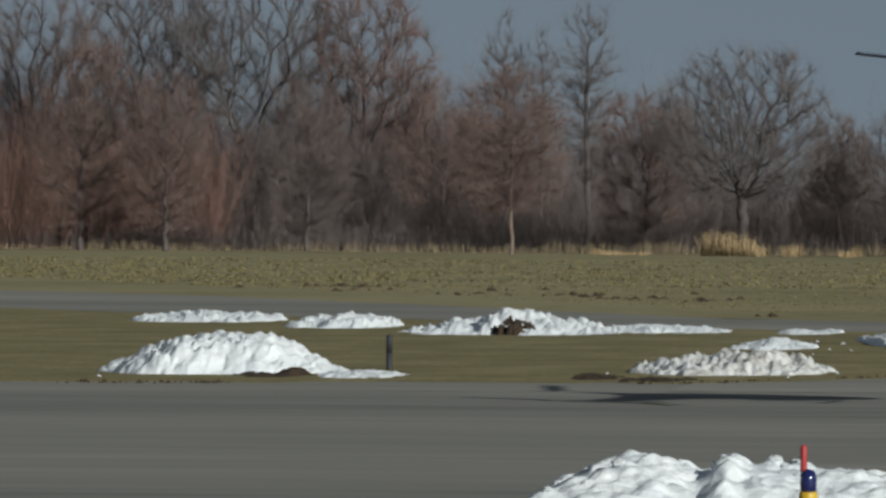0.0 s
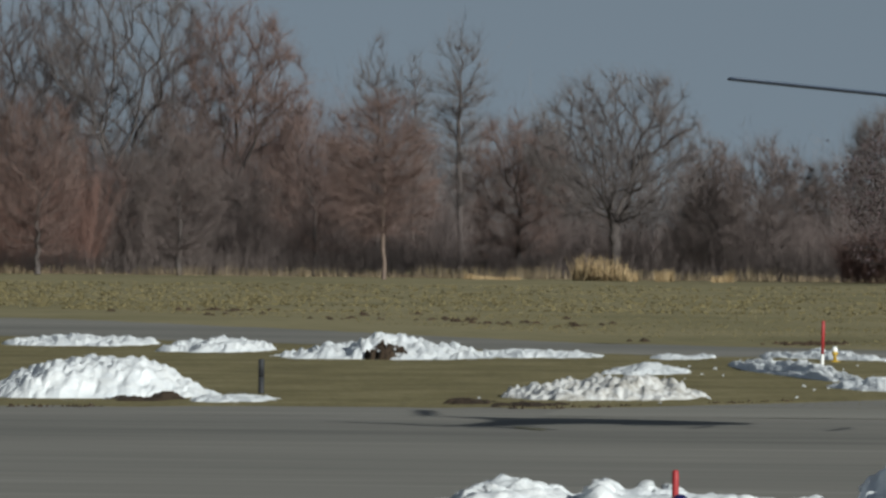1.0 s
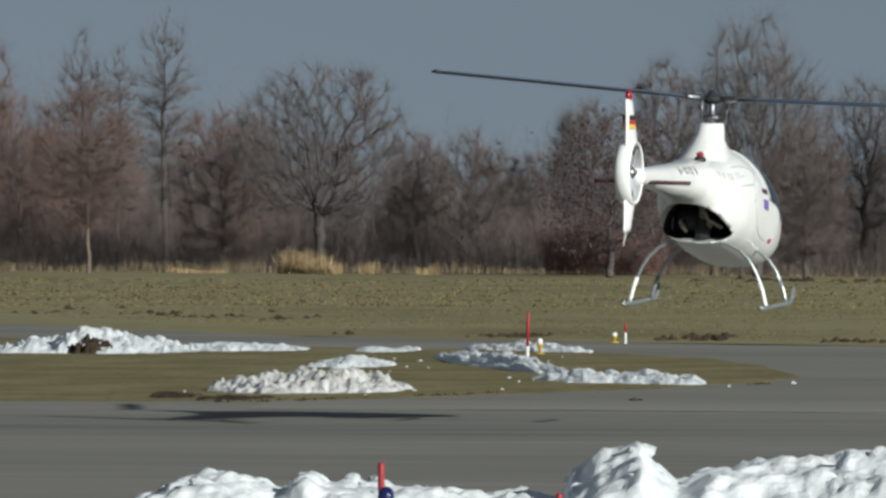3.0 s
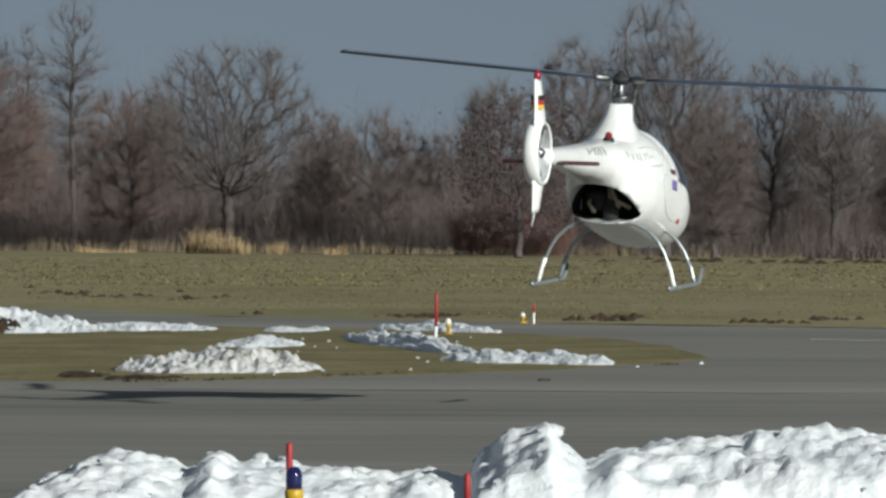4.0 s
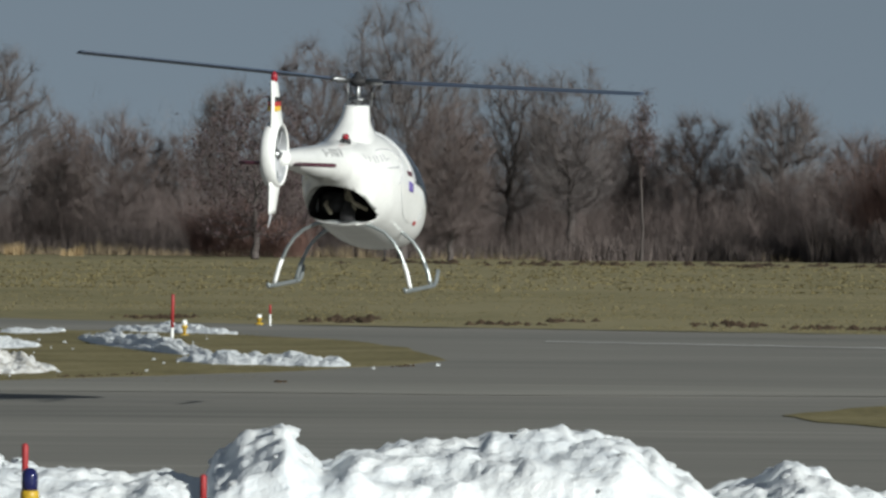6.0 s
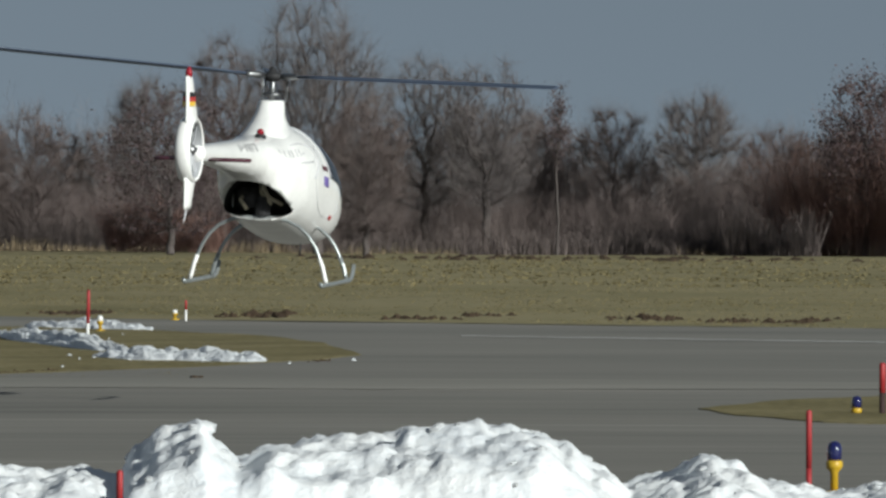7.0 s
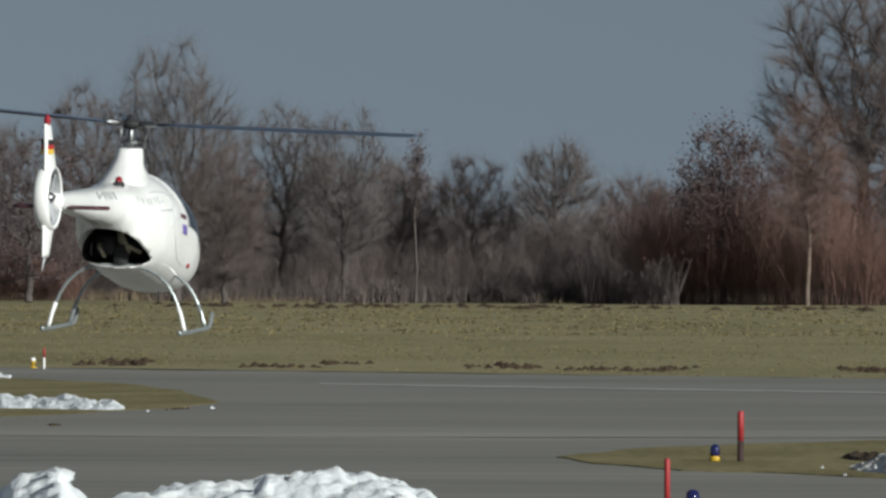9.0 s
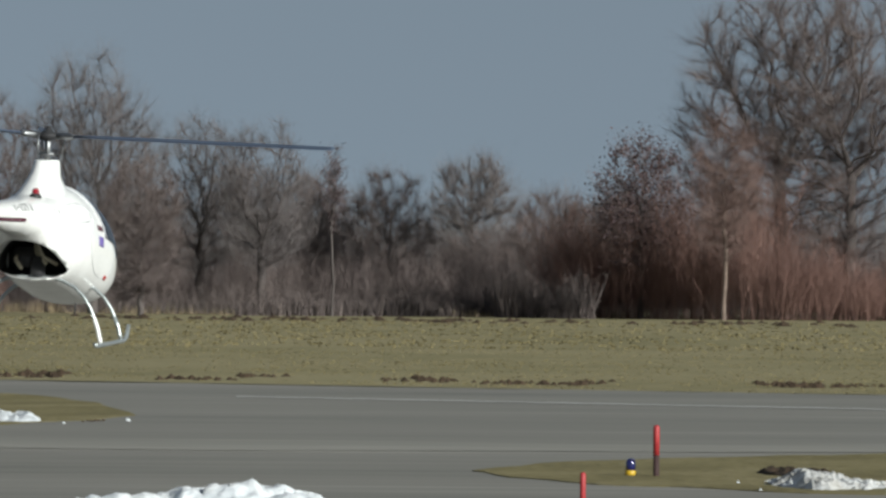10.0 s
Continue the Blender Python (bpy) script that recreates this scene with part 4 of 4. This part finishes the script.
    prof = [(0.318, -0.075), (0.33, -0.085), (0.345, -0.07), (0.358, -0.03), (0.36, 0.0), (0.356, 0.035), (0.342, 0.07), (0.33, 0.08), (0.318, 0.07), (0.31, 0.0)]
    rings = [[Vector((x, cy + r * math.cos(k / 48 * math.tau), cz + r * math.sin(k / 48 * math.tau))) for x_, (r, x) in [(0, q) for q in prof]] for k in range(49)]
    loft(bm, rings, caps=False)
    bmesh.ops.recalc_face_normals(bm, faces=bm.faces)
    shroud = part("tail_rotor_shroud", bm, WHITE, root, "white ring round the tail rotor")
    bm = bmesh.new()
    loft(bm, [[Vector((x, cy + 0.303 * math.cos(k / 48 * math.tau), cz + 0.303 * math.sin(k / 48 * math.tau))) for k in range(48)] for x in (-0.072, 0.0, 0.068)], caps=False)
    part("duct", bm, GREYCOMP, shroud, "grey lining of the duct")
    bm = bmesh.new()
    tube(bm, [(-0.08, cy, cz), (-0.02, cy, cz), (0.04, cy, cz), (0.075, cy, cz)], [0.05, 0.07, 0.06, 0.02], 16)
    part("tail_rotor_hub", bm, STEEL, shroud)
    for k in range(7):
        a = k / 7 * math.tau + 0.2
        bm = bmesh.new()
        turn = Matrix.Rotation(a, 4, "X") @ Matrix.Translation((0.02, 0, 0.18)) @ Matrix.Rotation(0.5, 4, "Z") @ Matrix.Diagonal((0.008, 0.055, 0.24, 1))
        bmesh.ops.create_cube(bm, size=1, matrix=Matrix.Translation((0, cy, cz)) @ turn)
        part("tail_rotor_blade", bm, GREYCOMP, shroud, smooth=False)
    for a in (0.7, 2.8, 4.9):
        bm = bmesh.new()
        tube(bm, [(-0.045, cy, cz), (-0.045, cy + 0.31 * math.cos(a), cz + 0.32 * math.sin(a))], 0.02, 8)
        part("strut", bm, WHITE, shroud)
    for name, z0, z1, c0, c1, y0, y1 in (("upper_fin", cz + 0.3, cz + 0.8, 0.46, 0.25, cy + 0.02, cy - 0.12), ("lower_fin", cz - 0.3, cz - 0.64, 0.42, 0.26, cy - 0.02, cy - 0.08)):
        bm = bmesh.new()
        rings = []
        for i in range(9):
            t = i / 8
            z, c, y = z0 + (z1 - z0) * t, c0 + (c1 - c0) * t ** 0.6, y0 + (y1 - y0) * t
            th = (0.07 + (0.035 - 0.07) * t) * (1 if i < 8 else 0.7)
            rings.append([Vector((th * math.sin(a) * (0.75 + 0.25 * math.cos(a)), y + c / 2 * math.cos(a), z)) for a in [k / 20 * math.tau for k in range(20)]])
        loft(bm, rings)
        bmesh.ops.recalc_face_normals(bm, faces=bm.faces)
        fin = part(name, bm, WHITE, root)
        if name == "upper_fin":
            for k, mt in enumerate((BLACK, RED, GOLD)):
                bm = bmesh.new()
                box(bm, (0, cy - 0.08, cz + 0.6 - 0.05 * k), (0.102, 0.16, 0.05))
                part("flag_stripe", bm, mt, fin, smooth=False)
            bm = bmesh.new()
            lathe(bm, [(0.035, cz + 0.79), (0.04, cz + 0.83), (0.034, cz + 0.87), (0.012, cz + 0.9)], 14, (0, cy - 0.12, 0))
            part("tail_light", bm, RED_LAMP, fin, "red tail light")
    bm = bmesh.new()
    tube(bm, [(0, cy - 0.1, cz - 0.62), (0, cy - 0.15, cz - 0.7), (0, cy - 0.22, cz - 0.78)], [0.016, 0.012, 0.006], 8)
    part("tail_skid", bm, GREYCOMP, root)
    for s in (1, -1):
        bm = bmesh.new()
        rings = []
        for x in (0.09, 0.3, 0.5, 0.52):
            c = 0.3 if x < 0.51 else 0.2
            rings.append([Vector((s * x, -3.3 + c / 2 * math.cos(a), 1.57 + 0.022 * math.sin(a))) for a in [k / 16 * math.tau for k in range(16)]])
        loft(bm, rings)
        bmesh.ops.recalc_face_normals(bm, faces=bm.faces)
        part("stabiliser", bm, MAROON, root, "thin dark maroon stabiliser")
    # undercarriage
    for s in (1, -1):
        bm = bmesh.new()
        tube(bm, [(s * 0.785, -0.8, 0.12), (s * 0.785, -0.75, 0.095), (s * 0.785, 0.66, 0.095), (s * 0.785, 0.76, 0.11), (s * 0.785, 0.85, 0.16), (s * 0.785, 0.91, 0.26)], 0.024, 12)
        part("skid", bm, TUBE_GREY, root, "silver skid tube")
    for y in (-0.5, 0.55):
        high = 0.73 if y < 0 else 0.66
        half = [(0.785, 0.0), (0.768, 0.09), (0.74, 0.25), (0.7, 0.4), (0.65, 0.56), (0.57, 0.73), (0.46, 0.87), (0.32, 0.96), (0.16, 1.0)]
        arch = [(x, y, 0.1 + high * k) for x, k in half] + [(0, y, 0.1 + high)] + [(-x, y, 0.1 + high * k) for x, k in half[::-1]]
        bm = bmesh.new()
        tube(bm, arch, 0.02, 12)
        leg = part("cross_tube", bm, TUBE_GREY, root, "arched silver cross tube")
        for s in (1, -1):
            bm = bmesh.new()
            tube(bm, [(s * 0.782, y, 0.12), (s * 0.768, y, 0.1 + high * 0.09), (s * 0.74, y, 0.1 + high * 0.25), (s * 0.7, y, 0.1 + high * 0.4)], 0.024, 12)
            part("sleeve", bm, WHITE if y < 0 else TUBE_GREY, leg)
    bm = bmesh.new()
    tube(bm, [(0.3, 0.3, 0.52), (0.3, 0.28, 0.38)], 0.01, 6)
    part("aerial", bm, BLACK, root)
    # main rotor
    bm = bmesh.new()
    tube(bm, [(0, 0, 2.05), (0, 0, 2.46)], 0.034, 14)
    mast = part("rotor_mast", bm, STEEL, root, "polished steel mast")
    bm = bmesh.new()
    lathe(bm, [(0.05, 2.17), (0.11, 2.18), (0.12, 2.205), (0.05, 2.22)], 22)
    part("swashplate", bm, STEEL, mast)
    bm = bmesh.new()
    lathe(bm, [(0.045, 2.34), (0.09, 2.36), (0.12, 2.39), (0.12, 2.42), (0.07, 2.44), (0.045, 2.47), (0.03, 2.5), (0.005, 2.51)], 20)
    hub = part("rotor_hub", bm, BLACK, root)
    for k in range(3):
        ang = radians(-16 + 120 * k)
        rot = Matrix.Rotation(ang, 4, "Z") @ Matrix.Translation((0, 0, 2.4)) @ Matrix.Rotation(radians(-1.3), 4, "Y")
        rot = Matrix.Translation((0, 0, 2.4)) @ Matrix.Rotation(radians(-2.4), 4, "X") @ Matrix.Rotation(radians(2.2), 4, "Y") @ Matrix.Translation((0, 0, -2.4)) @ rot
        bm = bmesh.new()
        tube(bm, [(0.1, 0, 0), (0.2, 0, 0), (0.3, 0, 0), (0.36, 0, 0)], [0.03, 0.042, 0.034, 0.022], 12)
        bmesh.ops.transform(bm, matrix=rot, verts=bm.verts)
        part("blade_grip", bm, STEEL, hub, "metal blade grip")
        bm = bmesh.new()
        rings = []
        for r, c, droop in ((0.34, 0.07, 0), (0.6, 0.11, 0), (0.85, 0.17, 0), (2.0, 0.17, 0), (3.5, 0.17, 0), (3.58, 0.14, 0), (3.6, 0.09, 0)):
            rings.append([Vector((r, c / 2 * math.cos(a) - 0.02, 0.014 * math.sin(a) * (1 + 0.5 * math.cos(a)) + 0.035 * c * math.cos(a) * 3)) for a in [j / 14 * math.tau for j in range(14)]])
        loft(bm, rings)
        bmesh.ops.transform(bm, matrix=rot, verts=bm.verts)
        bmesh.ops.recalc_face_normals(bm, faces=bm.faces)
        part("rotor_blade", bm, BLADE, root, "slate-blue rotor blade")
        bm = bmesh.new()
        tube(bm, [(0.15, 0.06, 2.12 - 2.4), (0.17, 0.07, 0.0)], 0.011, 6)
        bmesh.ops.transform(bm, matrix=rot, verts=bm.verts)
        part("pitch_link", bm, STEEL, mast)
    return root


hub_x, hub_y, hub_z = -0.222, 95.0, 3.69
attitude = Matrix.Rotation(radians(-12.8), 4, "Z") @ Matrix.Rotation(radians(2.3), 4, "X") @ Matrix.Rotation(radians(1.7), 4, "Y")
helicopter(Matrix.Translation(Vector((hub_x, hub_y, hub_z)) - (attitude.to_3x3() @ Vector((0, 0, 2.4)))) @ attitude)

# ---- taxiway lights and marker posts ----
POST_RED = material("faded_red_paint", [(0.2, 0.014, 0.018), (0.3, 0.022, 0.026), (0.35, 0.035, 0.035)], 8, 0.6, 0.0, 6)
POST_DARK = plain("dark_plastic", (0.018, 0.019, 0.022), 0.7)
POST_WHITE = plain("white_plastic", (0.7, 0.7, 0.68), 0.5)
POST_BASE = plain("brown_weathered_plastic", (0.035, 0.016, 0.015), 0.8)
LAMP_YELLOW = material("yellow_enamel", [(0.36, 0.22, 0.012), (0.48, 0.31, 0.02), (0.55, 0.37, 0.04)], 10, 0.45, 0.0, 5)
LAMP_BLUE = plain("blue_lens", (0.01, 0.012, 0.07), 0.12, coat=1.0)
LAMP_CLEAR = plain("clear_lens", (0.75, 0.76, 0.74), 0.15, coat=1.0)


def marker_post(x, y, height, radius, low, high, split, label, lean=0.0):
    root = empty("marker_post", pose(x, y, 0.0, 0, lean, 0), label, "marker post", "taxiway marker posts")
    bm = bmesh.new()
    lathe(bm, [(radius * 1.15, 0), (radius, 0.03), (radius, height * split)], 14)
    part("lower_sleeve", bm, low, root)
    bm = bmesh.new()
    lathe(bm, [(radius * 1.02, height * split), (radius * 1.02, height - 0.015), (radius * 0.785, height), (0.003, height + 0.004)], 14)
    part("upper_sleeve", bm, high, root)


def taxi_light(x, y, height, lens, label, stem=LAMP_YELLOW, sunk=0.0):
    root = empty("taxiway_light", pose(x, y, -sunk), label, "taxiway light", "taxiway lights")
    k = height / 0.4
    bm = bmesh.new()
    lathe(bm, [(0.1, 0), (0.1, 0.02), (0.035, 0.035)], 18)
    part("base_plate", bm, stem, root)
    bm = bmesh.new()
    lathe(bm, [(0.03, 0.03), (0.03, 0.17 * k), (0.055, 0.2 * k), (0.062, 0.21 * k), (0.062, 0.25 * k), (0.05, 0.262 * k)], 18)
    part("stem", bm, stem, root)
    bm = bmesh.new()
    lathe(bm, [(0.052, 0.255 * k), (0.056, 0.3 * k), (0.055, 0.35 * k), (0.045, 0.385 * k), (0.022, 0.4 * k), (0.003, 0.404 * k)], 18)
    part("lens", bm, lens, root)


marker_post(3.91, 63.79, 0.624, 0.022, POST_RED, POST_RED, 0.3, "slim red marker post behind the snow bank")
taxi_light(4.07, 63.27, 0.403, LAMP_BLUE, "blue taxiway edge light on a yellow stem by the snow bank")
marker_post(-2.32, 56.09, 0.574, 0.022, POST_RED, POST_RED, 0.3, "slim red marker post before the snow bank")
taxi_light(-2.28, 55.89, 0.419, LAMP_BLUE, "blue taxiway edge light before the snow bank")
marker_post(-1.14, 56.27, 0.372, 0.022, POST_RED, POST_RED, 0.3, "short red marker post before the snow bank")
marker_post(6.36, 90.87, 0.554, 0.034, POST_BASE, POST_RED, 0.42, "red marker post with a dark base on the grass")
taxi_light(6.10, 91.11, 0.36, LAMP_BLUE, "low blue taxiway light with a yellow base sunk in the grass", sunk=0.17)
marker_post(-3.65, 151.37, 0.850, 0.03, POST_WHITE, POST_RED, 0.3, "tall thin red and white marker pole on the island", 1.0)
taxi_light(-3.63, 160.38, 0.3, LAMP_CLEAR, "yellow taxiway light with a clear lens on the island")
taxi_light(-2.49, 180.31, 0.22, LAMP_CLEAR, "small yellow taxiway light with a clear lens by the taxiway")
marker_post(-2.23, 178.25, 0.44, 0.025, POST_WHITE, POST_RED, 0.55, "thin red and white peg beside a taxiway light")
marker_post(-10.72, 118.25, 0.50, 0.042, POST_DARK, POST_DARK, 0.5, "short dark plastic marker post at the grass edge")


def stone(x, y, size):
    bm = bmesh.new()
    bmesh.ops.create_icosphere(bm, subdivisions=2, radius=size)
    for v in bm.verts:
        v.co *= 1 + 0.3 * noise.noise(v.co / size * 1.4)
        v.co.z = max(v.co.z * 0.35, -0.01)
    ob = part("stone", bm, SOIL)
    ob.location = (x, y, 0.01)
    tagged(ob, "small dark lump lying on the asphalt", "stone")


stone(-1.28, 111.6, 0.06)
stone(-1.2, 111.7, 0.045)
